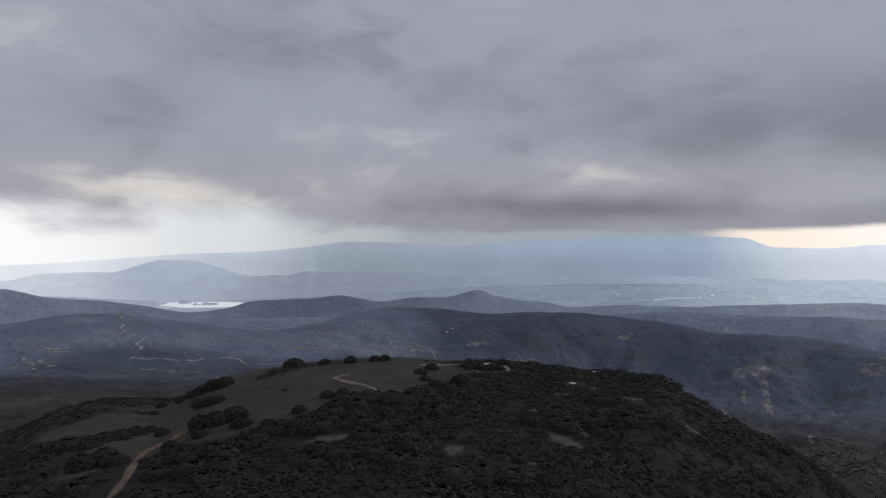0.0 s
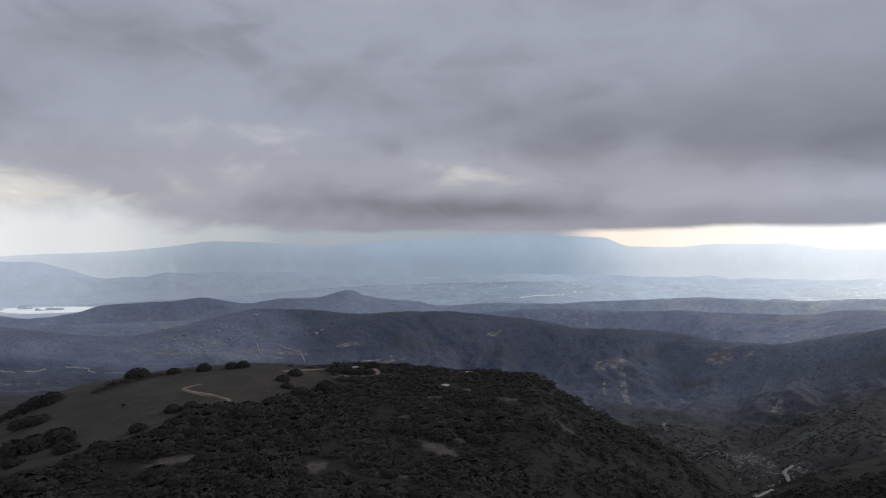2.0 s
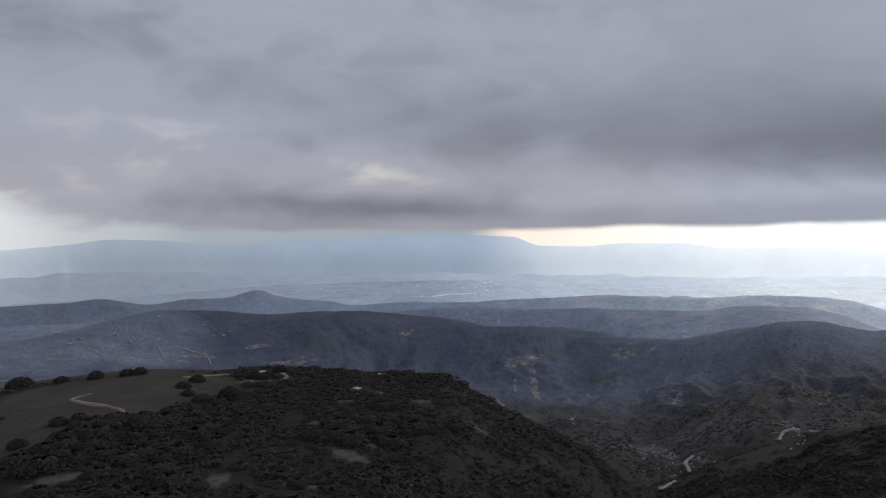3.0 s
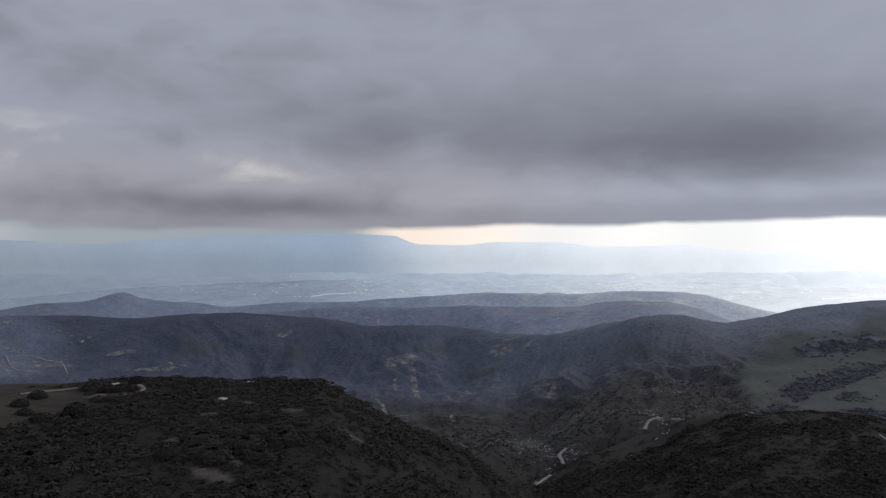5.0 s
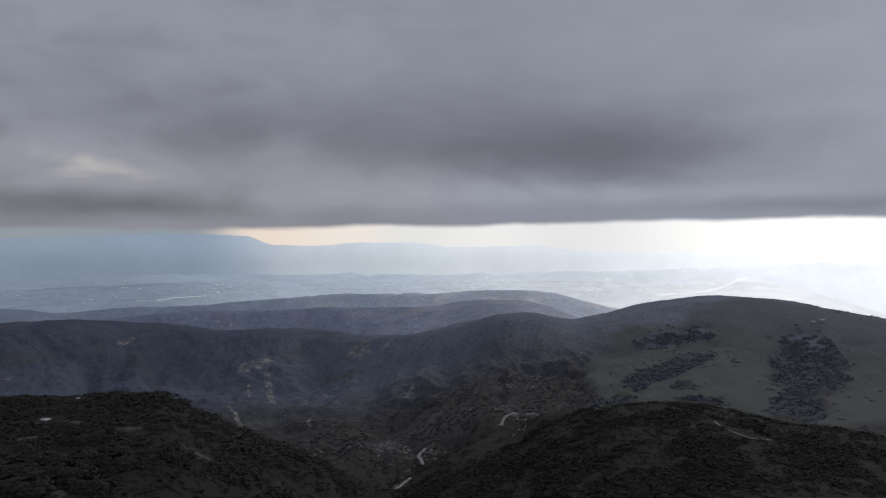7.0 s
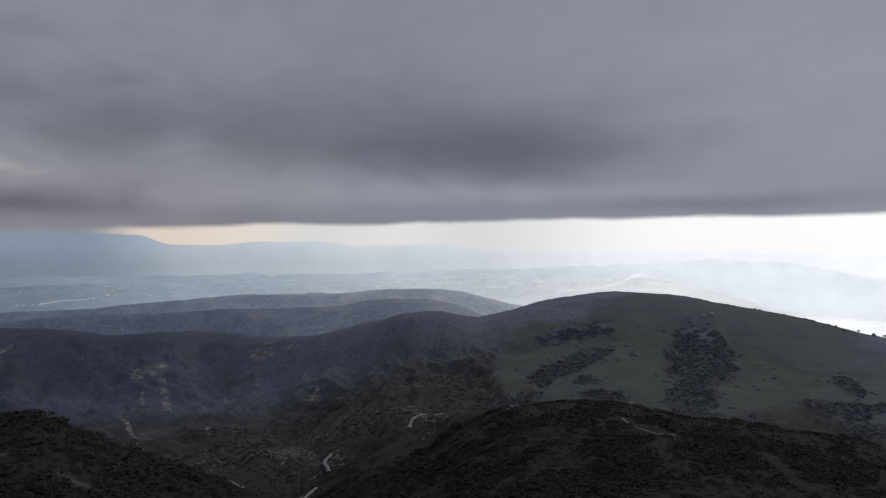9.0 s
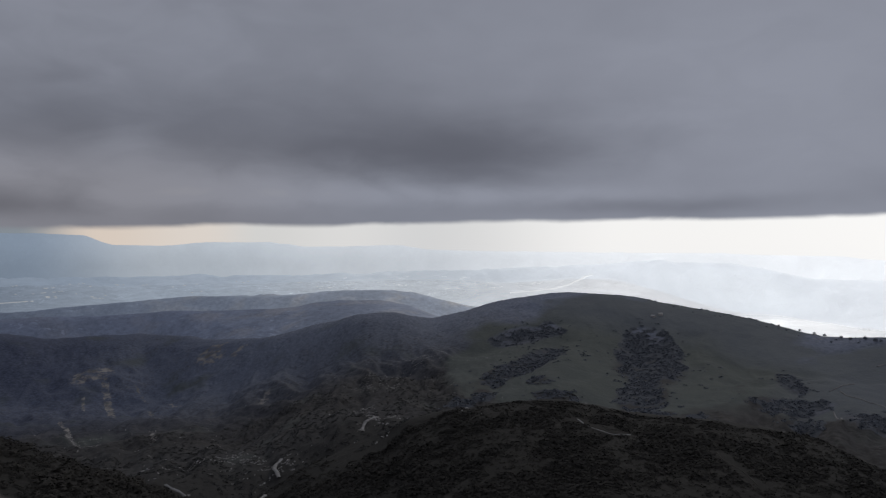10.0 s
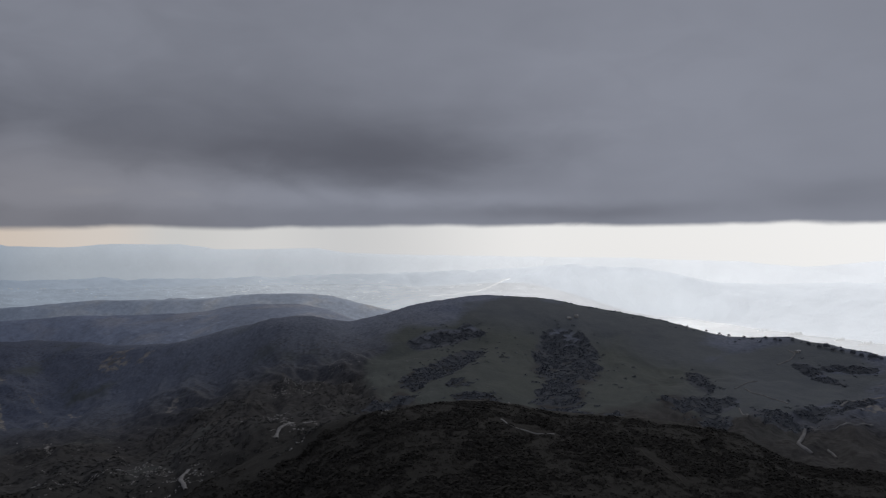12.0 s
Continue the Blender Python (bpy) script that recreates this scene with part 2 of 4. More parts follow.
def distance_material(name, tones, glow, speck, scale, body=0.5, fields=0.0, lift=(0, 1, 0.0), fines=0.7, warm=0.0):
    """Land so far off that the air lies over it, painted as colour and glow: tones by bearing."""
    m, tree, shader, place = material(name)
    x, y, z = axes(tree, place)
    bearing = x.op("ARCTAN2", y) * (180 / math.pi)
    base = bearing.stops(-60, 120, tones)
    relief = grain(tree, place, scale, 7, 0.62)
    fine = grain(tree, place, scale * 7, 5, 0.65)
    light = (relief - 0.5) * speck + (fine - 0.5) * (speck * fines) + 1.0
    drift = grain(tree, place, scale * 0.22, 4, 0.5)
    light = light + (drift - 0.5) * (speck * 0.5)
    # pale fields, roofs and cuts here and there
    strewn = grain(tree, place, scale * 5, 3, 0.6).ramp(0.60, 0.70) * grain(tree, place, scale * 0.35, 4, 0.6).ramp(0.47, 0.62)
    # the painted haze also brightens towards the east
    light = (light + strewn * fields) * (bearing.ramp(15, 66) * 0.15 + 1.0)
    # the haze is painted brighter towards the crests, under the cloud's edge
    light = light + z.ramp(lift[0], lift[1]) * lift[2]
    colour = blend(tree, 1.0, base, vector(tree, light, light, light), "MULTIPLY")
    # brownish sunlit patches painted among the scrub, stronger to the east
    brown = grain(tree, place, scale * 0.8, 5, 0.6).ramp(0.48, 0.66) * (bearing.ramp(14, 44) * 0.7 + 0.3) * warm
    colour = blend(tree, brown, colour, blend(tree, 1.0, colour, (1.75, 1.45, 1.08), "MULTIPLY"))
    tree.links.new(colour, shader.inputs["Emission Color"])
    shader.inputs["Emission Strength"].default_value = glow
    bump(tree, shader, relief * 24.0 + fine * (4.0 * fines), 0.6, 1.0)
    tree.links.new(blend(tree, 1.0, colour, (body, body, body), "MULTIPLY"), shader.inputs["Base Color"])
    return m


GROUND = ground_material()
# haze tones by bearing, put into each sheet's base colour and emission
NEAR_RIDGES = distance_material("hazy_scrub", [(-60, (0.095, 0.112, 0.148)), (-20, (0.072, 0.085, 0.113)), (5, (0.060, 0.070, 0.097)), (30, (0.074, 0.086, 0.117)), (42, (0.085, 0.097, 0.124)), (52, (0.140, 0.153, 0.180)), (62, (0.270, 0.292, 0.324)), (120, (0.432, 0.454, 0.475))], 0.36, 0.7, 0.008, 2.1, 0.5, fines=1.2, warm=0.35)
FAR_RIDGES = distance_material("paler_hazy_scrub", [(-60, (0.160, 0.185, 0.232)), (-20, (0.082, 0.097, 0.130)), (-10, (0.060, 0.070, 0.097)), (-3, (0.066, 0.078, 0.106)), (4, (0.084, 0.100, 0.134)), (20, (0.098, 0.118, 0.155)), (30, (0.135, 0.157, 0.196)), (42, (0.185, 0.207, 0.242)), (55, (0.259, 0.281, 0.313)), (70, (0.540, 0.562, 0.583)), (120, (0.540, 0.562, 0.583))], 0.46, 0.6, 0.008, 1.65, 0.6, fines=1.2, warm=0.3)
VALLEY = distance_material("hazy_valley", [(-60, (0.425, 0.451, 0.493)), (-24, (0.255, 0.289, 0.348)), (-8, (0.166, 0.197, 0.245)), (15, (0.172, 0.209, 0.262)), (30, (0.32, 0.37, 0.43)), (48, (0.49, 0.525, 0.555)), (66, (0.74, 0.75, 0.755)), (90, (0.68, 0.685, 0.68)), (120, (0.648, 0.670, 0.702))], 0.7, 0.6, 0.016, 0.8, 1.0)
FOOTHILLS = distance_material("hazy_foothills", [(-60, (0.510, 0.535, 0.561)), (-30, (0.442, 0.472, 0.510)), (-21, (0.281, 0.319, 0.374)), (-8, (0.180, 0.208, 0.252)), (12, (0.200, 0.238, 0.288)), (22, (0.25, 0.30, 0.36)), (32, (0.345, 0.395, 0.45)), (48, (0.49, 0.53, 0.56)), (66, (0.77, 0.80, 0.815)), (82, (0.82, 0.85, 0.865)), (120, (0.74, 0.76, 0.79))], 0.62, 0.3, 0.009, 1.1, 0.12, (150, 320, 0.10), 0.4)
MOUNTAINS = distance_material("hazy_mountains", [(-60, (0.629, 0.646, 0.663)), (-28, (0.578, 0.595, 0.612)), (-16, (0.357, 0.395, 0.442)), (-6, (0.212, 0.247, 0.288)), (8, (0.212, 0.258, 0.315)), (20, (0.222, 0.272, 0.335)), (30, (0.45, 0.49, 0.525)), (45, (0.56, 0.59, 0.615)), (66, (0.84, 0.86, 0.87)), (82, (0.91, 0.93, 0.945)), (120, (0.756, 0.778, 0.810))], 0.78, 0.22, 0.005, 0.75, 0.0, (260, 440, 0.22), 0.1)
# sun glare and haze on the water, painted as emission
WATER = distance_material("hazy_glare_water", [(-60, (0.6, 0.6, 0.62)), (-18, (0.43, 0.44, 0.46)), (10, (0.595, 0.603, 0.612)), (64, (0.60, 0.61, 0.62)), (85, (0.54, 0.55, 0.56)), (120, (0.66, 0.665, 0.675))], 0.95, 0.3, 0.01)
# emission lifts the far town, river bed and highway above the painted haze
TOWN = distance_material("pale_far_glow", [(-60, (0.425, 0.442, 0.468)), (5, (0.30, 0.315, 0.33)), (25, (0.44, 0.45, 0.455)), (45, (0.62, 0.65, 0.675)), (66, (0.82, 0.825, 0.83)), (120, (0.972, 0.972, 0.972))], 0.95, 0.5, 0.05, 0.3)
WATER.node_tree.nodes["Principled BSDF"].inputs["Roughness"].default_value = 0.25


def plain_material(name, a, b, scale, strength=0.4, depth=0.1, gloss=0.95):
    """Two tones mixed by coarse and fine grain, with relief."""
    m, tree, shader, place = material(name)
    shader.inputs["Roughness"].default_value = gloss
    coarse, fine = grain(tree, place, scale, 5, 0.6), grain(tree, place, scale * 9, 4, 0.6)
    tree.links.new(blend(tree, (coarse * 0.65 + fine * 0.35).ramp(0.35, 0.65), a, b), shader.inputs["Base Color"])
    bump(tree, shader, fine, strength, depth)
    return m


DIRT = plain_material("trail_dirt", (0.095, 0.066, 0.051), (0.165, 0.122, 0.098), 0.25)
PALE_DIRT = plain_material("dry_trail_dirt", (0.15, 0.115, 0.092), (0.26, 0.205, 0.168), 0.25)
FAINT = plain_material("worn_track", (0.034, 0.031, 0.028), (0.056, 0.051, 0.046), 0.3)
DUST = plain_material("farm_road_dust", (0.16, 0.158, 0.158), (0.27, 0.262, 0.255), 0.05)
GRAVEL = plain_material("road_gravel", (0.19, 0.185, 0.18), (0.31, 0.30, 0.288), 0.2)
SAND = plain_material("wash_sand", (0.24, 0.23, 0.22), (0.42, 0.40, 0.37), 0.03)
ROCK = plain_material("pale_rock", (0.22, 0.215, 0.205), (0.46, 0.44, 0.42), 0.4)
BARK = plain_material("bark", (0.06, 0.05, 0.042), (0.12, 0.10, 0.085), 3.0)
CONCRETE = plain_material("weathered_concrete", (0.42, 0.41, 0.40), (0.62, 0.61, 0.59), 0.8)
PLASTER = plain_material("pale_plaster", (0.28, 0.27, 0.25), (0.4, 0.385, 0.365), 0.5)
ROOF = plain_material("pale_metal_roof", (0.27, 0.27, 0.275), (0.42, 0.42, 0.42), 0.4, gloss=0.6)


def leaf_material(name, dark, mid, pale):
    m, tree, shader, place = material(name)
    tone, leaf = grain(tree, place, 0.03, 5, 0.6), grain(tree, place, 2.5, 3)
    base = blend(tree, tone.ramp(0.35, 0.65), dark, mid)
    tree.links.new(blend(tree, leaf.ramp(0.4, 0.75), base, pale), shader.inputs["Base Color"])
    bump(tree, shader, grain(tree, place, 2.2, 5, 0.7), 0.6, 0.25)
    return m


SCRUB = leaf_material("chaparral_leaves", (0.036, 0.0334, 0.0296), (0.043, 0.0396, 0.0347), (0.051, 0.047, 0.0414))
DARK_SCRUB = leaf_material("dark_chaparral_leaves", (0.023, 0.0218, 0.0197), (0.031, 0.0288, 0.0258), (0.041, 0.038, 0.034))
CANYON_SCRUB = leaf_material("canyon_scrub_leaves", (0.046, 0.046, 0.046), (0.060, 0.059, 0.057), (0.076, 0.074, 0.070))
# far oaks: distance haze mixed into the leaf colour
FAR_SCRUB = leaf_material("hazed_oak_leaves", (0.100, 0.110, 0.132), (0.122, 0.132, 0.152), (0.145, 0.154, 0.168))

# ---- the lie of the land: bearing, distance, height of crests and hollows round the start ----
UNDER = [(-180.0, 60, 305), (180.0, 60, 305)]
FORE = [(-180.0, 190, 305), (-45.0, 190, 322), (-28.0, 190, 328), (-15.0, 185, 334), (0.0, 180, 335), (12.0, 180, 332), (20.0, 180, 322), (27.0, 190, 305), (33.0, 210, 288), (39.0, 230, 292), (46.0, 245, 301), (55.0, 250, 303), (66.0, 250, 302), (80.0, 250, 298), (100.0, 240, 295), (180.0, 190, 305)]
NEAR_WEST = [(-180.0, 400, 290), (-60.0, 450, 290), (-31.0, 470, 291), (-28.0, 470, 301), (-24.7, 460, 308), (-21.3, 420, 310), (-15.6, 370, 333), (-11.7, 360, 338), (-7.7, 355, 342), (-3.2, 350, 344), (1.8, 345, 342), (6.4, 345, 342), (10.9, 345, 341), (14.0, 345, 340), (17.5, 340, 340), (20.2, 330, 334), (24.4, 320, 323), (28.6, 320, 311)]
NEAR_EAST = [(31.5, 330, 293), (34.9, 480, 252), (38.9, 490, 266), (42.3, 520, 271), (45.3, 470, 294), (49.6, 440, 307), (52.0, 440, 309), (54.7, 440, 310), (57.9, 440, 308), (61.7, 435, 303), (65.3, 430, 303), (68.9, 430, 301), (72.4, 430, 299), (75.3, 430, 289), (78.0, 430, 285), (82.0, 430, 287), (86.0, 430, 284), (110.0, 430, 250), (180.0, 400, 290)]
NEAR = NEAR_WEST + NEAR_EAST
BACK = [(-180.0, 510, 268), (-31.0, 580, 267), (-24.7, 570, 284), (-19.3, 495, 300), (-11.7, 470, 313), (-3.2, 460, 318), (6.4, 455, 312), (14.0, 455, 291), (20.2, 440, 272), (28.6, 430, 249), (34.9, 590, 209), (42.3, 630, 229), (49.6, 550, 271), (54.7, 550, 280), (61.7, 545, 281), (68.9, 540, 277), (75.3, 540, 262), (110.0, 540, 228), (180.0, 510, 268)]
CANYON = [(-180.0, 700, 180), (-35.0, 760, 195), (-15.0, 740, 200), (10.0, 720, 200), (22.0, 700, 195), (29.0, 680, 205), (33.0, 840, 177), (36.7, 700, 200), (43.3, 740, 231), (52.0, 760, 205), (65.0, 760, 195), (80.0, 800, 185), (100.0, 800, 185), (180.0, 700, 180)]
FLOOR = [(-180.0, 1200, 100), (-45.0, 1300, 100), (-29.3, 1300, 170), (-22.0, 1300, 156), (8.0, 1250, 110), (26.6, 1300, 84), (29.2, 1250, 95), (33.3, 1300, 78), (39.8, 1150, 146), (52.1, 1000, 192), (58.5, 1000, 191), (66.9, 1000, 199), (76.7, 980, 185), (83.7, 980, 183), (105.0, 980, 150), (180.0, 1200, 100)]
SLOPE = [(-180.0, 1900, 70), (-45.0, 1850, 80), (-29.3, 1850, 137), (-22.4, 1850, 121), (-15.2, 1900, 105), (-7.3, 2100, 107), (-2.2, 2000, 80), (14.9, 1950, 53), (25.1, 1850, 38), (28.5, 1850, 40), (37.8, 1650, 107), (44.2, 1450, 154), (52.6, 1400, 181), (59.1, 1400, 192), (67.7, 1400, 185), (77.6, 1350, 179), (84.7, 1350, 169), (105.0, 1350, 160), (180.0, 1900, 70)]
RIDGE_WEST = [(-180.0, 2300, 160), (-45.0, 2300, 170), (-31.0, 2300, 180), (-26.9, 2350, 195), (-23.2, 2400, 188), (-20.1, 2400, 165), (-16.0, 2350, 140), (-12.6, 2300, 130), (-9.1, 2350, 148), (-5.5, 2450, 173), (-3.2, 2500, 186), (-1.2, 2520, 182), (0.4, 2550, 177), (4.5, 2500, 163), (8.1, 2450, 173), (11.3, 2450, 176), (15.3, 2450, 163), (19.5, 2400, 148), (22.7, 2350, 134)]
RIDGE_EAST = [(27.3, 2350, 134), (33.0, 2100, 136), (37.0, 1950, 162), (41.0, 1850, 201), (43.9, 1800, 229), (46.5, 1800, 231), (49.3, 1850, 212), (51.2, 1880, 222), (53.4, 1920, 238), (56.2, 1960, 256), (59.6, 2000, 266), (63.5, 1950, 267), (68.2, 1900, 245), (72.4, 1850, 227), (78.2, 1780, 196), (81.8, 1700, 206), (87.5, 1650, 187), (105.0, 1600, 110), (180.0, 2300, 160)]
RIDGE = RIDGE_WEST + RIDGE_EAST
TROUGH = [(-180.0, 2580, 100), (-26.9, 2630, 135), (-16.0, 2630, 80), (-5.5, 2730, 110), (4.5, 2780, 103), (11.3, 2730, 116), (19.5, 2680, 88), (27.3, 2630, 74), (37.0, 2230, 102), (46.5, 2080, 171), (52.9, 2180, 158), (63.5, 2130, 207), (78.2, 1960, 136), (105.0, 1780, 50), (180.0, 2580, 100)]
MIDR = [(-180.0, 2800, 150), (-45.0, 2800, 180), (-31.0, 2800, 189), (-20.1, 2800, 128), (-2.8, 2850, 118), (10.9, 2850, 119), (19.1, 2850, 152), (22.6, 2830, 155), (24.5, 2840, 150), (30.4, 2780, 161), (35.5, 2740, 162), (38.9, 2700, 173), (41.1, 2680, 192), (44.9, 2650, 197), (47.8, 2600, 181), (50.1, 2560, 145), (58.0, 2450, 100), (70.0, 2250, 30), (105.0, 1950, 10), (180.0, 2800, 150)]
MIDT = [(-180.0, 2910, 128), (-45.0, 2910, 158), (-31.0, 2910, 167), (-20.1, 2910, 106), (-2.8, 2960, 96), (10.9, 2960, 97), (19.1, 2960, 130), (22.6, 2940, 133), (24.5, 2950, 128), (30.4, 2890, 139), (35.5, 2850, 140), (38.9, 2810, 151), (41.1, 2790, 170), (44.9, 2760, 175), (47.8, 2710, 159), (50.1, 2670, 123), (58.0, 2560, 78), (70.0, 2360, 8), (105.0, 2060, -12), (180.0, 2910, 128)]
SECOND_WEST = [(-180.0, 3000, 160), (-45.0, 2950, 250), (-31.0, 2950, 244), (-28.3, 2950, 211), (-24.7, 3000, 189), (-21.7, 3000, 163), (-18.5, 3000, 133), (-16.0, 3050, 141), (-13.9, 3100, 166), (-11.3, 3100, 170), (-9.2, 3100, 174), (-7.3, 3100, 186), (-5.6, 3100, 172), (-3.7, 3150, 155), (-0.9, 3200, 170), (1.3, 3200, 170), (3.9, 3250, 199)]
SECOND_EAST = [(5.9, 3250, 158), (9.1, 3200, 151), (11.3, 3200, 135), (16.1, 3150, 150), (20.5, 3050, 159), (22.7, 3100, 164), (27.3, 3050, 181), (30.9, 3050, 193), (36.7, 2950, 192), (41.1, 2950, 208), (45.0, 2900, 216), (47.9, 2900, 208), (50.4, 2850, 182), (52.4, 2850, 161), (70.0, 2500, 15), (105.0, 2150, 5), (180.0, 3000, 160)]
SECOND = SECOND_WEST + SECOND_EAST
DIP = [(-180.0, 3160, 132), (-28.3, 3110, 183), (-18.5, 3160, 98), (-11.3, 3260, 153), (-3.7, 3310, 121), (3.9, 3410, 171), (11.3, 3360, 107), (20.5, 3210, 131), (27.3, 3210, 153), (32.7, 3160, 176), (45.0, 3060, 188), (52.4, 3010, 133), (105.0, 2230, -23), (180.0, 3160, 132)]
PLAIN = [(-180.0, 3400, 160), (-45.0, 3500, 160), (-31.0, 3500, 137), (-18.1, 3350, 109), (-13.9, 3400, 112), (-2.8, 3500, 123), (13.7, 3500, 116), (15.2, 3500, 134), (31.3, 3500, 130), (48.8, 3400, 124), (50.7, 3350, 120), (55.1, 3200, 144), (70.0, 2750, -5), (75.0, 2650, -12), (105.0, 2300, -12), (180.0, 3400, 160)]
FAR = [(-180.0, 4200, 160), (-45.0, 4000, 160), (-31.0, 3900, 159), (-18.1, 3750, 122), (-9.1, 3900, 125), (6.4, 4200, 171), (23.5, 4200, 197), (26.8, 4200, 176), (48.9, 4200, 192), (55.3, 4200, 180), (62.4, 4200, 199), (74.5, 4190, 21), (79.3, 3800, 20), (82.9, 3570, 21), (86.4, 3405, 20), (88.6, 3300, 20), (105.0, 3000, 22), (180.0, 4200, 160)]
HILLS = [(-180.0, 4450, 200), (-45.0, 4300, 200), (-31.0, 4300, 216), (-28.0, 4350, 251), (-24.3, 4350, 251), (-22.4, 4380, 286), (-20.5, 4400, 317), (-18.9, 4400, 317), (-16.8, 4400, 283), (-13.9, 4400, 221), (-11.3, 4400, 223), (-9.8, 4400, 250), (-9.1, 4450, 244), (-2.8, 4450, 244), (6.4, 4450, 211), (23.5, 4450, 228), (35.9, 4450, 216), (48.9, 4450, 240), (55.3, 4450, 255), (71.2, 4450, 297), (79.4, 4400, 208), (88.9, 4400, 225), (105.0, 4400, 170), (180.0, 4450, 200)]
HDIP = [(-180.0, 4580, 155), (-45.0, 4430, 155), (-31.0, 4430, 171), (-28.0, 4480, 206), (-24.3, 4480, 206), (-22.4, 4510, 241), (-20.5, 4530, 272), (-18.9, 4530, 272), (-16.8, 4530, 238), (-13.9, 4530, 176), (-11.3, 4530, 178), (-9.8, 4530, 205), (-9.1, 4580, 199), (-2.8, 4580, 199), (6.4, 4580, 166), (23.5, 4580, 183), (35.9, 4580, 171), (48.9, 4580, 195), (55.3, 4580, 210), (71.2, 4580, 252), (79.4, 4530, 163), (88.9, 4530, 180), (105.0, 4530, 125), (180.0, 4580, 155)]
PEAKS_WEST = [(-180.0, 4780, 340), (-45.0, 4760, 290), (-31.0, 4760, 284), (-25.8, 4760, 306), (-18.9, 4780, 346), (-13.9, 4780, 364), (-10.0, 4780, 391), (-6.4, 4780, 429), (-2.8, 4780, 423), (1.8, 4780, 401), (6.4, 4780, 432), (10.8, 4780, 448), (17.4, 4780, 471), (23.9, 4780, 463)]
PEAKS_EAST = [(26.4, 4780, 399), (29.5, 4780, 395), (33.2, 4780, 417), (36.8, 4780, 417), (40.4, 4780, 387), (47.3, 4780, 393), (48.9, 4780, 373), (53.5, 4780, 357), (66.9, 4780, 342), (79.4, 4780, 324), (84.3, 4780, 295), (89.0, 4780, 333), (105.0, 4780, 310), (180.0, 4780, 340)]
PEAKS = PEAKS_WEST + PEAKS_EAST


def even(xs, ys, at):
    """Monotone cubic through (xs, ys) along the last axis, at the places at; xs, ys: (..., n), at: (..., m) rising."""
    h, d = np.diff(xs), np.diff(ys) / np.maximum(np.diff(xs), 1e-6)
    w1, w2 = 2 * h[..., 1:] + h[..., :-1], h[..., 1:] + 2 * h[..., :-1]
    a, b = d[..., :-1], d[..., 1:]
    with np.errstate(divide="ignore", invalid="ignore"):
        inner = np.where(a * b > 0, (w1 + w2) / (w1 / a + w2 / b), 0.0)
    s = np.concatenate([d[..., :1], inner, d[..., -1:]], -1)
    k = np.clip((at[..., :, None] >= xs[..., None, 1:-1]).sum(-1), 0, xs.shape[-1] - 2)
    pick = lambda v: np.take_along_axis(np.broadcast_to(v, (*at.shape[:-1], v.shape[-1])), k, -1)
    x0, hh = pick(xs[..., :-1]), pick(h)
    t = np.clip((at - x0) / hh, 0, 1)
    return ((2 * t ** 3 - 3 * t * t + 1) * pick(ys[..., :-1]) + (t ** 3 - 2 * t * t + t) * hh * pick(s[..., :-1])
            + (3 * t * t - 2 * t ** 3) * pick(ys[..., 1:]) + (t ** 3 - t * t) * hh * pick(s[..., 1:]))


LINES = [UNDER, FORE, NEAR, BACK, CANYON, FLOOR, SLOPE, RIDGE, TROUGH, MIDR, MIDT, SECOND, DIP, PLAIN, FAR, HILLS, HDIP, PEAKS]
TABLE = np.random.RandomState(7).permutation(512)


def hashed(ix, iy):
    return TABLE[(TABLE[ix & 511] + iy) & 511]


def swell(x, y):
    """Smooth noise, about -1 to 1, with hollows about one unit apart."""
    ix, iy = np.floor(x).astype(int), np.floor(y).astype(int)
    fx, fy = x - ix, y - iy
    u, v = fx ** 3 * (fx * (fx * 6 - 15) + 10), fy ** 3 * (fy * (fy * 6 - 15) + 10)

    def corner(dx, dy):
        a = hashed(ix + dx, iy + dy) * (2 * np.pi / 512)
        return np.cos(a) * (fx - dx) + np.sin(a) * (fy - dy)

    return 1.5 * ((corner(0, 0) * (1 - u) + corner(1, 0) * u) * (1 - v) + (corner(0, 1) * (1 - u) + corner(1, 1) * u) * v)


def rough(x, y, octaves, gain=0.5, ridged=False):
    total, amp = 0.0, 1.0
    for i in range(octaves):
        n = swell(x * 2 ** i + 17.3 * i, y * 2 ** i - 9.1 * i)
        total, amp = total + amp * ((0.45 - np.abs(n)) if ridged else n), amp * gain
    return total


def line_tables(az):
    """Distance and height of every line at the bearings az: two arrays (len(az), lines)."""
    rs, zs = [], []
    for line in LINES:
        a, r, z = np.array(line, float).T
        rs.append(even(a, r, az)), zs.append(even(a, z, az))
    rs, zs = np.stack(rs, -1), np.stack(zs, -1)
    for k in range(1, rs.shape[1]):
        rs[:, k] = np.maximum(rs[:, k], rs[:, k - 1] + 25)
    return rs, zs


def spots(x, y, places):
    """The most of several soft ellipses: x, y, half length, half width, turn in degrees."""
    most = np.zeros_like(x)
    for px, py, a, b, turn in places:
        c, s = math.cos(radians(turn)), math.sin(radians(turn))
        u, v = ((x - px) * c + (y - py) * s) / a, (-(x - px) * s + (y - py) * c) / b
        most = np.maximum(most, np.clip(1.6 - 1.2 * (u * u + v * v), 0, 1))
    return most


# the grassy hill, smoother than the rest: x, y, half length, half width, turn
MEADOW = [(1330, 230, 330, 150, -10), (1250, 640, 560, 190, 28), (1500, 560, 420, 200, 15), (900, 500, 200, 130, 30), (1100, 790, 330, 90, 35)]
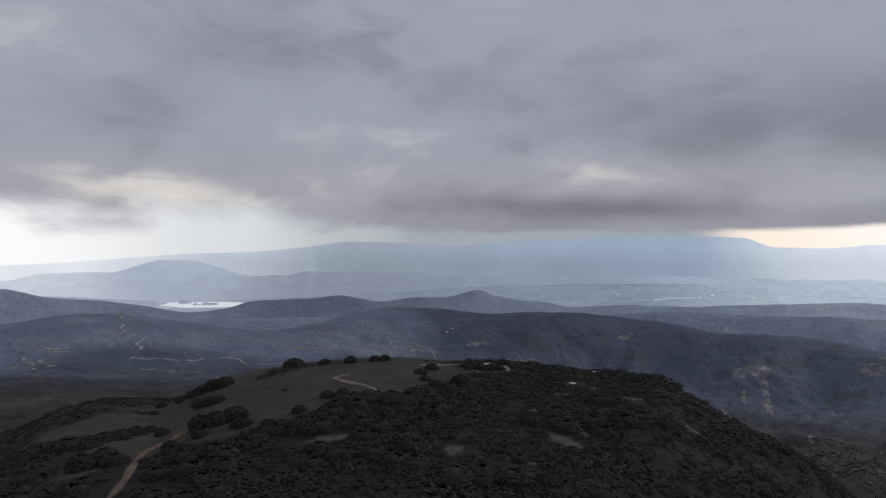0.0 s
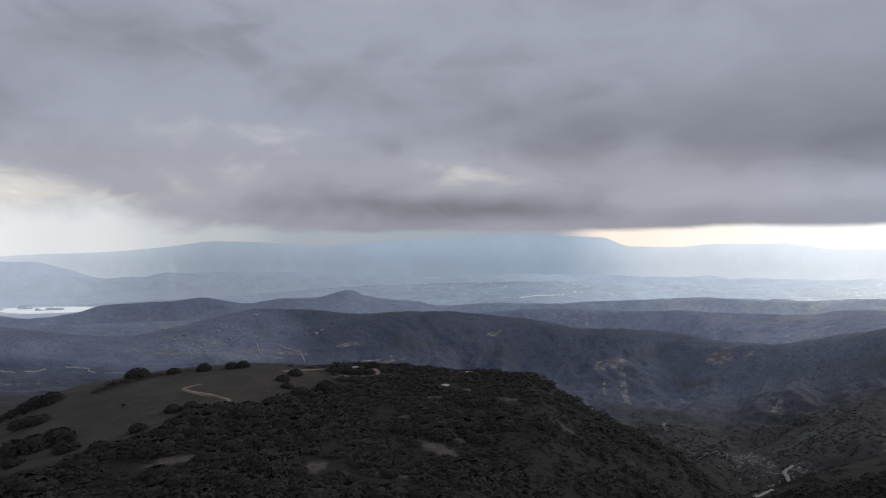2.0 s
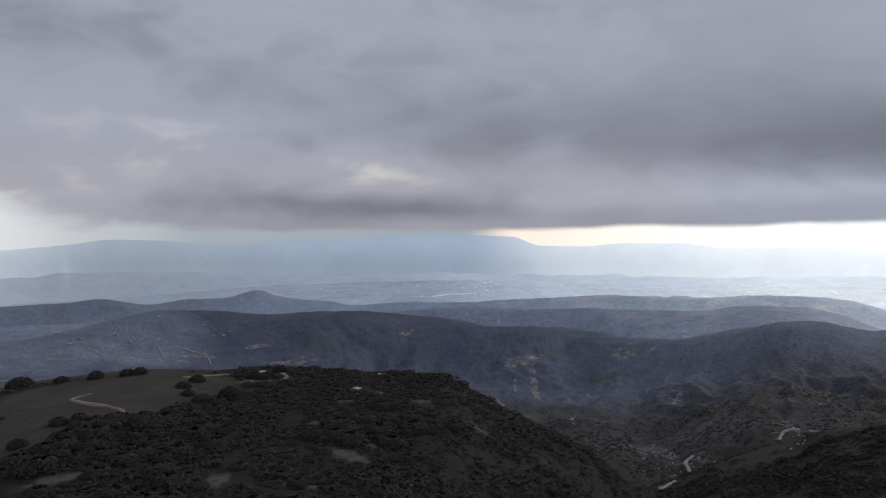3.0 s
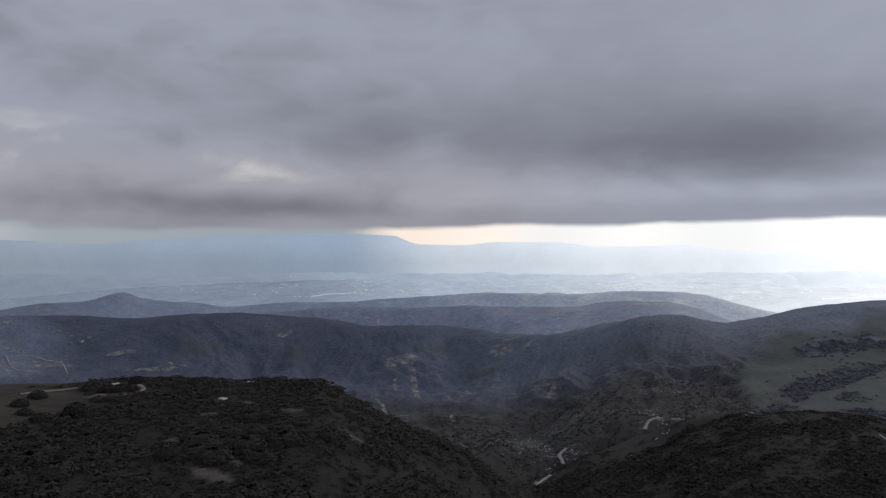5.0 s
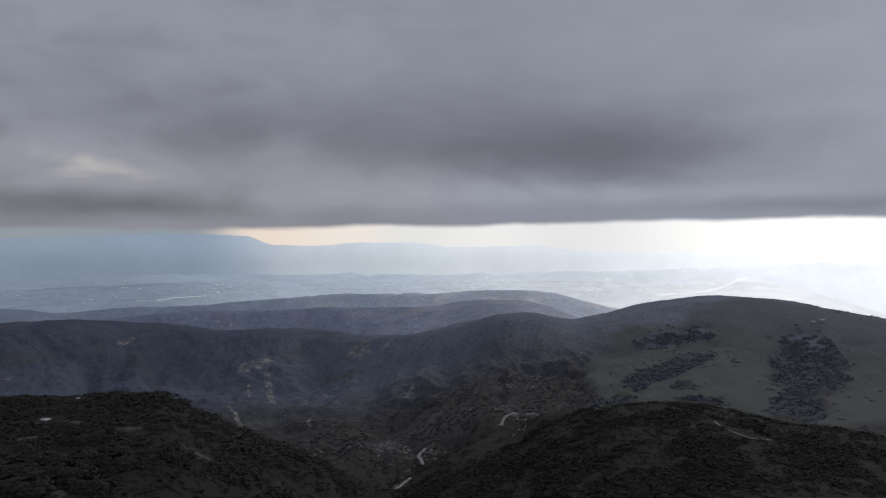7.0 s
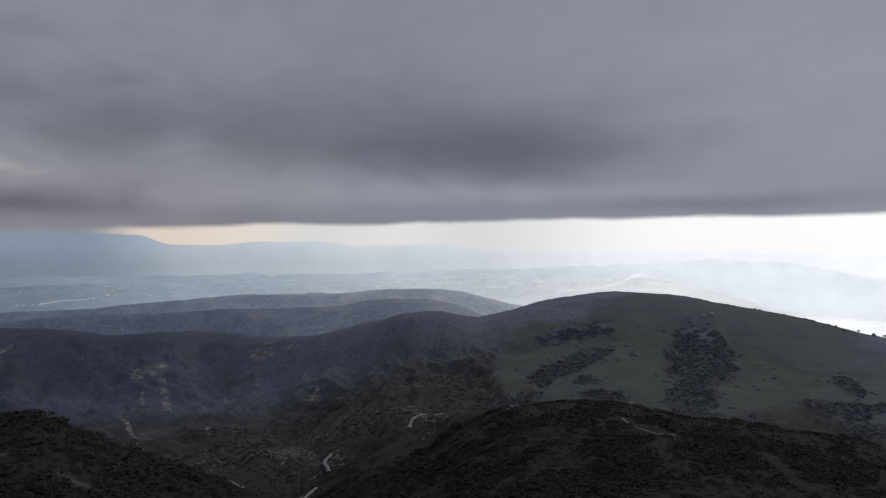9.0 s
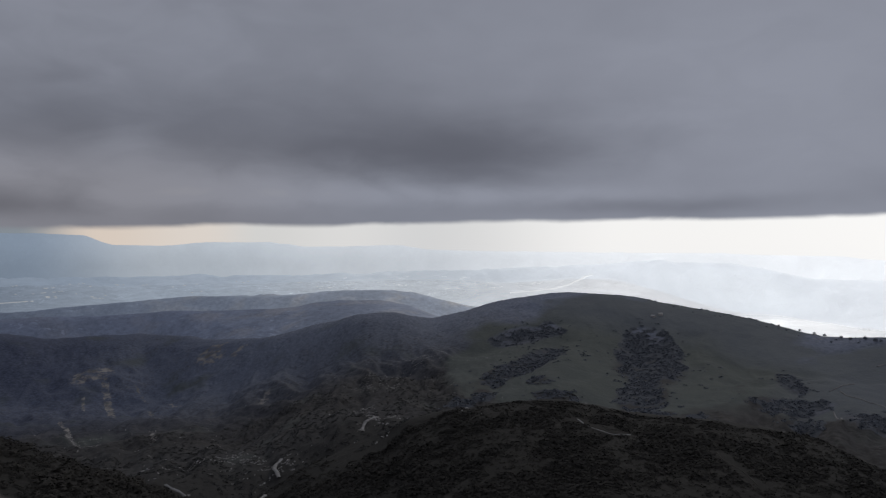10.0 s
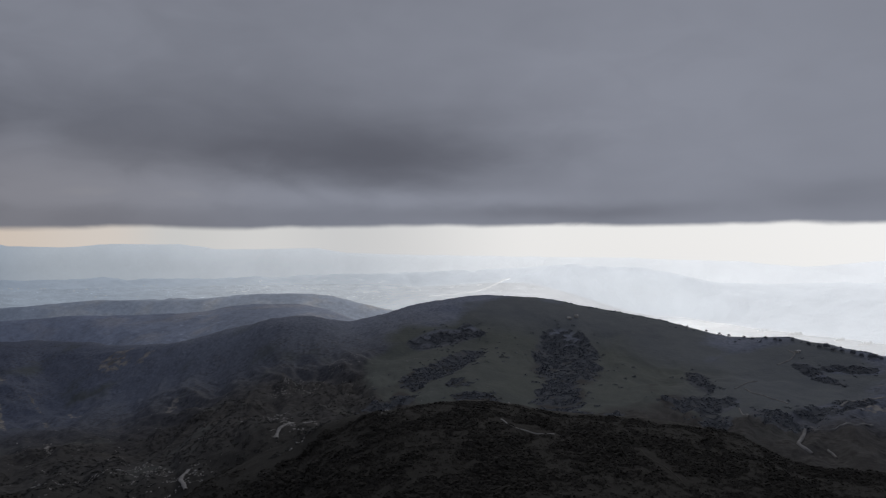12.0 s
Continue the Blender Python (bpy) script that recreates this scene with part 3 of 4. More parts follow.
# gullies in its flank, in which the oaks grow: from, to, half width, depth
GULLIES = [((1490, 690), (930, 460), 62, 20), ((1500, 580), (960, 415), 45, 14), ((1310, 775), (880, 670), 36, 15), ((1420, 845), (1180, 900), 40, 12), ((1540, 480), (1200, 390), 48, 11), ((1270, 330), (1040, 255), 50, 10), ((980, 560), (800, 530), 40, 10)]
# the hollow in which the far lake lies
LAKE = [(-1110, 3480, 200, 150, 0), (-1290, 3560, 120, 60, 0)]
ISLANDS = [(-1210, 3520, 34, 16, 0), (-1060, 3440, 50, 8, 10), (-1120, 3420, 24, 7, 0)]
# sandbars and low dunes along the reservoir's far shore
SPITS = [(3380, 240, 60, 10, -20), (3290, 150, 70, 10, -25), (3480, 420, 60, 12, -30), (3560, 560, 60, 10, -30)]
# how uneven the land is at each line, in metres
BUMP = np.array([1, 1.2, 0.6, 3, 16, 34, 48, 9, 30, 9, 26, 9, 30, 8, 14, 30, 60, 12.0])


def gully(x, y):
    """How deep the gullies cut into the flank."""
    depth = np.zeros_like(x)
    for (ax, ay), (bx, by), wide, deep in GULLIES:
        t = ((x - ax) * (bx - ax) + (y - ay) * (by - ay)) / ((bx - ax) ** 2 + (by - ay) ** 2)
        t = np.clip(t, 0, 1)
        d = np.hypot(x - ax - t * (bx - ax), y - ay - t * (by - ay)) / (wide * (0.7 + 0.5 * t))
        depth = np.maximum(depth, deep * (0.4 + 0.6 * t) * np.exp(-d * d))
    return depth


def heights(az, r):
    """Ground height at bearings az (n,) and distances r (n, m)."""
    rs, zs = line_tables(az)
    z = even(rs, zs, r)
    amp = np.clip((r[..., None] - rs[:, None, :-1]) / (rs[:, None, 1:] - rs[:, None, :-1]), 0, 1)
    bumps = BUMP[0] + (amp * np.diff(BUMP)).sum(-1)
    x, y = np.sin(np.radians(az))[:, None] * r, np.cos(np.radians(az))[:, None] * r
    # spurs and gullies run down towards the start, wavering a little
    sway = 0.35 * swell(x / 420 + 5, y / 420)
    across = np.radians(az)[:, None] * 1700 / 210 + sway + 3.1
    spur = -rough(across, r / 900 + 0.6 * sway, 2, 0.55, True)
    twist = 0.25 * swell(x / 150 + 3, y / 150 - 2)
    rill = rough(across * 2.7 + twist + 0.8 * sway, r / 260 + 2 * sway, 4, 0.52, True) - 0.55 * rough(across * 1.6 - twist, r / 330, 3, 0.5, True)
    # the western slopes are the smoothest
    fold = (0.62 * spur + 0.34 * rill) * (0.42 + 0.58 * np.clip((az[:, None] - 2) / 22, 0, 1))
    smooth = 1 - 0.75 * np.clip(spots(x, y, MEADOW) * 1.5, 0, 1)
    soft = rough(x / 60, y / 60, 4)
    far = np.clip((r - 480) / 200, 0, 1)
    z = z - gully(x, y) - 16 * spots(x, y, LAKE) + 24 * spots(x, y, ISLANDS)
    z = z + 16 * spots(x, y, SPITS)
    return z + bumps * smooth * (fold * far + far * 0.07 * soft) + bumps * soft * (1 - far)


def height_at(x, y):
    x, y = np.atleast_1d(np.asarray(x, float)), np.atleast_1d(np.asarray(y, float))
    az, r = np.degrees(np.arctan2(x, y)), np.maximum(np.hypot(x, y), 1.0)
    out = np.empty(len(x))
    for i in range(0, len(x), 20000):
        out[i:i + 20000] = heights(az[i:i + 20000], r[i:i + 20000, None])[:, 0]
    return out



# ---- ground ----
AZ = np.concatenate([np.arange(-180, -42, 4.0), np.arange(-42, 100, 0.14), np.arange(100, 180, 4.0)])
STEPS = [10, 60, 14, 24, 56, 64, 70, 10, 24, 8, 24, 8, 12, 30, 24, 10, 24]
# soft ellipses: x, y, half length, half width, turn
GRASS = [(-75, 405, 90, 50, 10), (-20, 380, 40, 30, 0), (-60, 305, 70, 42, 20), (-122, 340, 58, 30, 45), (-25, 325, 45, 34, 0), (-105, 262, 42, 16, 75), (-75, 270, 40, 24, 10), (-28, 292, 24, 20, 0)]
SOIL = [(-29, 228, 9.6, 3.2, 10), (23, 325, 8.0, 4.0, 0), (52, 288, 4.8, 3.2, 0), (39, 261, 4.8, 2.4, 40), (44, 232, 8.0, 3.2, -50), (27, 211, 4.8, 2.4, 0), (7, 216, 4.8, 3.2, 60), (54, 239, 5.6, 2.4, -40),
        (70, 300, 5.6, 2.4, -40), (82, 285, 4.8, 2.4, -40), (96, 262, 5.6, 2.4, -45)]
GROVES = [(1291, 585, 248, 64, 23), (992, 471, 122, 38, -157), (1095, 734, 178, 39, 8), (973, 710, 56, 14, -145), (1317, 866, 81, 57, -34), (1377, 846, 54, 25, -150), (779, 635, 30, 22, -140), (862, 654, 74, 18, -144), (885, 550, 37, 34, -80), (951, 618, 44, 19, -147), (850, 411, 40, 30, -91), (858, 338, 23, 22, -58), (1068, 291, 78, 37, -18), (1486, 130, 57, 28, -68), (1440, 180, 76, 22, -150), (1015, 184, 51, 31, -173), (1160, 130, 110, 26, -20), (960, 250, 60, 20, 10), (1240, 330, 90, 20, 20)]
# the groves' ragged surroundings
GROVES_ROUND = [(x, y, a * 1.25, b * 1.9, turn) for x, y, a, b, turn in GROVES]
BARE = [(761, 1696, 89, 6, -114), (815, 1692, 211, 11, -112), (893, 1692, 75, 6, -104), (814, 1496, 83, 6, -105), (889, 1536, 67, 6, -103), (593, 1391, 239, 6, -109), (628, 1151, 72, 6, -117), (853, 1855, 59, 30, -7), (1070, 1661, 39, 24, -42), (1105, 1603, 24, 6, -125)] + [(1085, 1690, 50, 30, 0), (1105, 1603, 30, 16, 0),
        (843, 1833, 60, 20, 0), (890, 1205, 60, 8, 40), (-870, 1600, 90, 26, 20), (-920, 1740, 50, 16, 0),
        (-300, 2040, 190, 22, -10), (-60, 2120, 120, 18, -8), (230, 2040, 80, 20, 0), (-600, 1610, 90, 9, 5), (1205, 80, 60, 12, -30)]


# stubble fields and cut banks on the slope of the long ridge
FIELDS = [(-400, 2282, 30, 8, 10), (-373, 2213, 40, 8, 0), (-316, 2204, 42, 9, -10), (-256, 2182, 48, 9, -15), (-199, 2116, 42, 8, -20), (-180, 2322, 18, 6, 0), (-286, 2366, 12, 5, 0), (-95, 2183, 32, 7, 15), (-33, 2143, 52, 8, -5), (-130, 2416, 32, 6, 5),
          (38, 2329, 22, 7, 0), (150, 2169, 48, 18, 0), (126, 2399, 32, 6, 0), (603, 2170, 40, 14, 30), (860, 1862, 55, 16, 10)]
ROCKY = [(440, 708, 70, 24, 30), (470, 668, 60, 22, 40), (430, 570, 50, 22, 50), (509, 525, 50, 20, 20), (640, 585, 60, 26, 20), (700, 760, 90, 40, 40), (920, 920, 120, 50, 40), (1126, 986, 90, 40, 30), (484, 732, 60, 22, 30), (560, 1240, 60, 24, 40)]
# western slopes of scrub and fields, painted pale blue for the haze
WEST_HAZE = [(-1000, 2000, 800, 620, 0), (-330, 2250, 330, 330, 0)]
# a spur of dark scrub before them, kept out of the painted haze
HAZE_GAP = [(-660, 1690, 300, 230, 30)]
# weaker painted haze on the grassy hill's east side and crest
HILL_HAZE = [(1430, 120, 420, 190, -15), (1760, 760, 330, 420, 0), (1540, 330, 330, 190, 60)]


def strip(name, first, last, mat, label, category):
    """One sheet of land from line first to line last, over all bearings."""
    rs, zs = line_tables(AZ)
    r = [rs[:, k:k + 1] + (rs[:, k + 1:k + 2] - rs[:, k:k + 1]) * (np.arange(STEPS[k]) / STEPS[k]) for k in range(first, last)]
    r = np.concatenate(r + [rs[:, last:last + 1]], 1)
    if first == 0:
        r = np.concatenate([np.full((len(AZ), 1), 1.0), r], 1)
    z = heights(AZ, r)
    x, y = np.sin(np.radians(AZ))[:, None] * r, np.cos(np.radians(AZ))[:, None] * r
    n, m = r.shape
    verts = np.stack([x, y, z], -1).reshape(-1, 3)
    i, j = np.meshgrid(np.arange(n), np.arange(m - 1), indexing="ij")
    a, b = i * m + j, ((i + 1) % n) * m + j
    mesh = mesh_of(name, verts, np.stack([a, a + 1, b + 1, b], -1).reshape(-1, 4), mat, smooth=True)
    if first == 0:
        fx, fy = x.ravel(), y.ravel()
        for key, value in (("grass", grass_at(fx, fy)), ("soil", soil_at(fx, fy)), ("meadow", meadow_at(fx, fy)),
                           ("haze_mask", np.clip(-1.1 * spots(fx, fy, HAZE_GAP) + np.maximum(spots(fx, fy, WEST_HAZE) * 1.2, 0.6 * spots(fx, fy, HILL_HAZE)), 0, 1)), ("grove", np.clip(grove_at(fx, fy) * 1.5, 0, 1)),
                           ("bare", spots(fx, fy, BARE + FIELDS))):
            mesh.attributes.new(key, "FLOAT", "POINT").data.foreach_set("value", value.astype(np.float32))
    return tagged(new(name, mesh), label, category, kind="structure")


def grass_at(x, y):
    return np.clip(spots(x, y, GRASS) * 2.4 + rough(x / 26, y / 26, 4) * 0.7 - 0.6, 0, 1)


def soil_at(x, y):
    return np.clip(spots(x, y, SOIL) * 2 + rough(x / 9, y / 9, 3) * 0.8 - 0.5, 0, 1)


def meadow_at(x, y):
    return np.clip(spots(x, y, MEADOW) * 2.2 - 2.4 * spots(x, y, GROVES) + rough(x / 130, y / 130, 4) * 0.9 - 0.3, 0, 1)


def grove_at(x, y):
    core = spots(x, y, GROVES)
    return np.clip(core * 1.5 + np.minimum(core * 3, 1) * (rough(x / 60, y / 60, 4, 0.6) * 1.3 + rough(x / 22 + 7, y / 22, 2) * 0.9) - 0.45, 0, 1)


def mesh_of(name, verts, faces, mat, smooth=False):
    mesh = bpy.data.meshes.new(name)
    mesh.vertices.add(len(verts)), mesh.vertices.foreach_set("co", np.asarray(verts, np.float32).ravel())
    mesh.loops.add(faces.size), mesh.loops.foreach_set("vertex_index", faces.astype(np.int32).ravel())
    mesh.polygons.add(len(faces))
    mesh.polygons.foreach_set("loop_start", np.arange(0, faces.size, faces.shape[1]))
    mesh.polygons.foreach_set("use_smooth", np.full(len(faces), smooth))
    mesh.update(calc_edges=True)
    mesh.materials.append(mat)
    return mesh


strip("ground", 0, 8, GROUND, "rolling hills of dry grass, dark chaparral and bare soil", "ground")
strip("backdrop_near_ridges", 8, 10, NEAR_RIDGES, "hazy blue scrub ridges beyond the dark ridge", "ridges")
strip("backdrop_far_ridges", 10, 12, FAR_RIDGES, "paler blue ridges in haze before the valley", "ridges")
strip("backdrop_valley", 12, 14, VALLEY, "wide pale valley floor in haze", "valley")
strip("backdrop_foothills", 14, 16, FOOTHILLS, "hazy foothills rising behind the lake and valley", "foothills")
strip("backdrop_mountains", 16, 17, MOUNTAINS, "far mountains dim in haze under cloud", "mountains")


def sheet(name, places, z, mat, label):
    """Level water over an ellipse; the land stands out of it round the shore."""
    verts, faces = [], []
    for px, py, a, b in places:
        n = len(verts)
        verts.append((px, py, z))
        for k in range(48):
            t = k / 48 * 2 * math.pi
            verts.append((px + a * math.cos(t), py + b * math.sin(t), z))
            faces.append((n, n + 1 + k, n + 1 + (k + 1) % 48))
    return tagged(new(name, mesh_of(name, np.array(verts), np.array(faces), mat)), label, "lake", kind="structure")


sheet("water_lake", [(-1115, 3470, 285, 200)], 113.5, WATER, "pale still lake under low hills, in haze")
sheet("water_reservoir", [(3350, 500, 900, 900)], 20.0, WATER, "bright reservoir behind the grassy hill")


# ---- roads and trails ----
def smooth_line(points, step):
    """A rounded line through the points, with a point every step metres."""
    p = np.array(points, float)
    d = np.concatenate([[0], np.cumsum(np.hypot(*np.diff(p, axis=0).T))])
    at = np.linspace(0, d[-1], max(3, int(d[-1] / step)))
    if len(p) < 3:
        return np.stack([np.interp(at, d, p[:, 0]), np.interp(at, d, p[:, 1])], 1)
    return np.stack([even(d, p[:, 0], at), even(d, p[:, 1], at)], 1)


def road(name, points, width, lift, mat, label, category="road", step=2.5):
    p = smooth_line(points, step)
    t = np.gradient(p, axis=0)
    t /= np.maximum(np.hypot(t[:, 0], t[:, 1]), 1e-6)[:, None]
    side = np.stack([t[:, 1], -t[:, 0]], 1)
    w = width * (1 + 0.25 * rough(p[:, 0] / 9, p[:, 1] / 9, 2))
    cols = [p + side * (w * k)[:, None] for k in (-0.5, -0.3, 0.0, 0.3, 0.5)]
    zs = np.stack([height_at(c[:, 0], c[:, 1]) for c in cols], 1)
    top = np.maximum(zs.max(1), zs.mean(1)) + lift
    rows = []
    for k, (c, drop) in enumerate(zip(cols, (-lift - 0.6, 0, 0.06, 0, -lift - 0.6))):
        rows.append(np.stack([c[:, 0], c[:, 1], top + drop], 1))
    v = np.stack(rows, 1)
    n = len(p)
    i, j = np.meshgrid(np.arange(n - 1), np.arange(4), indexing="ij")
    a = (i * 5 + j).ravel()
    return tagged(new(name, mesh_of(name, v.reshape(-1, 3), np.stack([a, a + 1, a + 6, a + 5], 1), mat, True)), label, category, kind="structure")


road("trail_1", [(-88, 192), (-90, 201), (-93, 219), (-99, 248), (-94, 261), (-91, 271), (-89, 276)], 3.6, 0.1, DIRT, "reddish dirt trail climbing the grassy hill", "trail")
road("trail_2", [(-36, 317), (-42, 313), (-39, 307), (-31, 296), (-26, 290), (-22, 284), (-22, 280), (-27, 277)], 2.6, 0.12, PALE_DIRT, "winding reddish dirt trail on the grassy hilltop", "trail", 1.5)
road("trail_3", [(36, 341), (37, 331), (32, 323), (26, 321), (21, 327)], 2.6, 0.12, PALE_DIRT, "dirt trail looping round a clump of shrubs", "trail", 1.5)
road("trail_4", [(-5, 338), (4, 344), (14, 346)], 2.6, 0.12, PALE_DIRT, "pale dirt trail along the hill's crest", "trail")
road("trail_5", [(-88, 285), (-82, 285), (-76, 287)], 1.4, 0.12, PALE_DIRT, "narrow pale footpath across dry grass", "trail", 1.5)
road("trail_6", [(349, 230), (340, 216), (340, 208), (352, 203)], 1.2, 0.1, DUST, "narrow pale trail on the scrub hill", "trail")
road("trail_7", [(356, 163), (346, 157), (336, 146), (322, 136)], 0.9, 0.08, FAINT, "faint dirt track on the scrub hill", "trail")
road("road_1", [(398, 532), (408, 548), (421, 568), (437, 579)], 3.6, 0.3, GRAVEL, "pale gravel road bending down the canyon side", step=1.5)
road("road_20", [(250, 370), (270, 388), (282, 397)], 2.8, 0.3, GRAVEL, "pale gravel road below the scrub hill", step=1.5)
road("road_2", [(472, 509), (484, 521), (499, 531), (507, 533), (528, 544)], 3.4, 0.4, GRAVEL, "pale gravel road rounding the spur of the scrub hill")
road("road_3", [(402, 765), (386, 720), (372, 690)], 3.0, 0.3, DUST, "short pale stretch of canyon road")
road("road_4", [(324, 580), (316, 555), (311, 530)], 3.0, 0.3, DUST, "short pale stretch of canyon road")
FARM = "pale unpaved road across dark scrub slopes"
for k, (points, width) in enumerate([
        ([(-778, 1942), (-780, 1883), (-756, 1873), (-760, 1858), (-741, 1860)], 8), ([(-883, 2054), (-874, 2012), (-852, 1989), (-856, 1961)], 8),
        ([(-731, 1734), (-732, 1753), (-711, 1762), (-686, 1791), (-659, 1795), (-630, 1786)], 7), ([(-619, 1809), (-588, 1851)], 5),
        ([(-556, 1886), (-527, 1882), (-506, 1869), (-468, 1786), (-457, 1770)], 8), ([(-437, 1769), (-361, 1744)], 4),
        ([(-76, 2189), (-44, 2164), (3, 2123), (19, 2051)], 7), ([(-123, 2182), (-101, 2093), (-42, 2068)], 7),
        ([(1205, 255), (1177, 241), (1150, 214), (1123, 186)], 4), ([(1467, 241), (1511, 223), (1542, 220), (1565, 234)], 6),
        ([(1006, 154), (940, 154), (898, 150), (881, 136)], 9), ([(1001, 145), (1014, 121), (1082, 85)], 5), ([(1176, 125), (1219, 120), (1249, 98), (1292, 71)], 9),
        ([(1073, 241), (1010, 224), (957, 211)], 4), ([(918, 124), (888, 114)], 4), ([(1296, 251), (1240, 262), (1208, 270)], 3)]):
    road("road_%d" % (k + 5), points, width * (0.75 if points[0][0] < -300 else 0.5), 1.2, SAND if points[0][0] < 0 else DUST, FARM, step=6)


# ---- scrub ----
def ball(level):
    bm = bmesh.new()
    bmesh.ops.create_icosphere(bm, subdivisions=level, radius=1.0)
    v = np.array([p.co[:] for p in bm.verts])
    f = np.array([[p.index for p in q.verts] for q in bm.faces])
    bm.free()
    return v, f


BALL = ball(1)


def shrub_shape(rng, lumps, leaves, leaf=0.085, low=0.25, high=0.62):
    """A low crown of clumps with leaf sprays, about one metre in half width, standing on z = 0."""
    vs, fs, count = [], [], 0
    v0, f0 = BALL
    for k in range(lumps):
        a, d = rng.uniform(0, 6.28), rng.uniform(0, 0.72) ** 0.7
        size = rng.uniform(0.26, 0.42) * (1.15 - 0.5 * d) * (9 / max(lumps, 9)) ** 0.4
        c = np.array([math.cos(a) * d, math.sin(a) * d, low + rng.uniform(0.0, high) * (1 - d * d)])
        v = v0 * (1 + rng.uniform(-0.28, 0.28, (len(v0), 1))) * size * np.array([1, 1, 0.8]) + c
        vs.append(v), fs.append(f0 + count)
        count += len(v)
    for k in range(leaves):
        a, h = rng.uniform(0, 6.28), rng.uniform(0.02, 1.0)
        d = math.sqrt(max(0.0, 1 - (h - 0.1) ** 2)) * rng.uniform(0.72, 1.03)
        out = np.array([math.cos(a) * d, math.sin(a) * d, h])
        c = np.array([out[0], out[1], (low - 0.25) + h * 0.95])
        along = np.array([-math.sin(a), math.cos(a), 0])
        up = np.cross(out / np.linalg.norm(out), along)
        spin, size = rng.uniform(0, 6.28), leaf * rng.uniform(1.2, 2.2)
        corners = [(math.cos(spin + q * 2.09), math.sin(spin + q * 2.09)) for q in range(3)]
        v = np.array([c + size * (p * along + q * up) for p, q in corners]) + rng.normal(0, leaf * 0.8, (3, 3))
        vs.append(v), fs.append(np.array([[0, 1, 2]]) + count)
        count += 3
    return np.concatenate(vs), np.concatenate(fs)


def scatter(name, places, sizes, shapes, rng, mat, label, category="shrubs", tall=0.75, smooth=True):
    """Plants or rocks too many to count, in one mesh."""
    z = height_at(places[:, 0], places[:, 1])
    vs, fs, count = [], [], 0
    for (x, y), h, s in zip(places, z, sizes):
        v, f = shapes[rng.randint(len(shapes))]
        a, g = rng.uniform(0, 6.28), rng.uniform(0.8, 1.2)
        c, q = math.cos(a), math.sin(a)
        w = np.stack([(v[:, 0] * c - v[:, 1] * q) * s * g + x, (v[:, 0] * q + v[:, 1] * c) * s / g + y, v[:, 2] * s * tall * rng.uniform(0.75, 1.25) + h - 0.1 * s], 1)
        vs.append(w), fs.append(f + count)
        count += len(w)
    return tagged(new(name, mesh_of(name, np.concatenate(vs), np.concatenate(fs), mat, smooth)), label, category, kind="stuff")


def sown(rng, n, az0, az1, r0, r1, keep):
    """Up to n places spread evenly over a sector, where keep(x, y) is above a chance draw."""
    az, r = np.radians(rng.uniform(az0, az1, n)), np.sqrt(rng.uniform(r0 * r0, r1 * r1, n))
    x, y = np.sin(az) * r, np.cos(az) * r
    ok = rng.uniform(0, 1, n) < keep(x, y)
    return np.stack([x[ok], y[ok]], 1)


PADS = [(62, 306, 40), (28, 346, 10), (80, 338, 25)]
TRACKS = [((x - 2, y - 1), (x + 2, y + 1)) for x, y, turn in PADS] + [((-88, 192), (-99, 248)), ((-99, 248), (-89, 276)), ((36, 341), (37, 331)), ((37, 331), (21, 324)), ((349, 230), (340, 210)), ((340, 210), (352, 203)), ((-5, 338), (14, 346)), ((-22, 280), (-27, 277)),
          ((250, 370), (270, 388)), ((270, 388), (282, 397)), ((398, 532), (408, 548)), ((408, 548), (421, 568)), ((421, 568), (437, 579)), ((472, 509), (484, 521)), ((484, 521), (499, 531)), ((499, 531), (528, 544)), ((402, 765), (372, 690)), ((324, 580), (311, 530)), ((356, 163), (322, 136))]


def on_track(x, y, width=4.5):
    near = np.full(x.shape, 1e9)
    for (ax, ay), (bx, by) in TRACKS:
        t = np.clip(((x - ax) * (bx - ax) + (y - ay) * (by - ay)) / ((bx - ax) ** 2 + (by - ay) ** 2), 0, 1)
        near = np.minimum(near, np.hypot(x - ax - t * (bx - ax), y - ay - t * (by - ay)))
    return near < width


def chaparral(x, y):
    """How thick the scrub stands on the two near hills."""
    thick = np.clip(0.95 + 1.5 * rough(x / 20 + 5, y / 20 + 2, 3), 0.05, 1)
    patchy = np.clip(0.7 + 3.4 * rough(x / 46 + 2, y / 30 + 8, 4, 0.6), 0.06, 1)
    side = np.clip((x - 0.12 * y) / 60, 0, 1)
    gaps = thick * (1 - side) + patchy * side
    return np.where((grass_at(x, y) > 0.3) | (soil_at(x, y) > 0.35) | on_track(x, y), 0.0, gaps)


def slopes(x, y):
    """Scrub on the canyon sides and the spurs beyond, thinner on bare ground and meadow."""
    return np.clip(0.55 + 1.2 * rough(x / 120 + 1, y / 120 + 4, 3), 0.02, 1) * (meadow_at(x, y) < 0.3) * ~on_track(x, y, 9)


rng = np.random.RandomState(3)
near_shapes = [shrub_shape(rng, 1, 105, 0.092) for k in range(14)]
mid_shapes = [shrub_shape(rng, 0, 46, 0.14) for k in range(14)]
low_shapes = [shrub_shape(rng, 0, 17, 0.2) for k in range(14)]
far_shapes = [shrub_shape(rng, 0, 26, 0.2) for k in range(12)]
THICKET = "dark evergreen chaparral thicket covering the near hill"
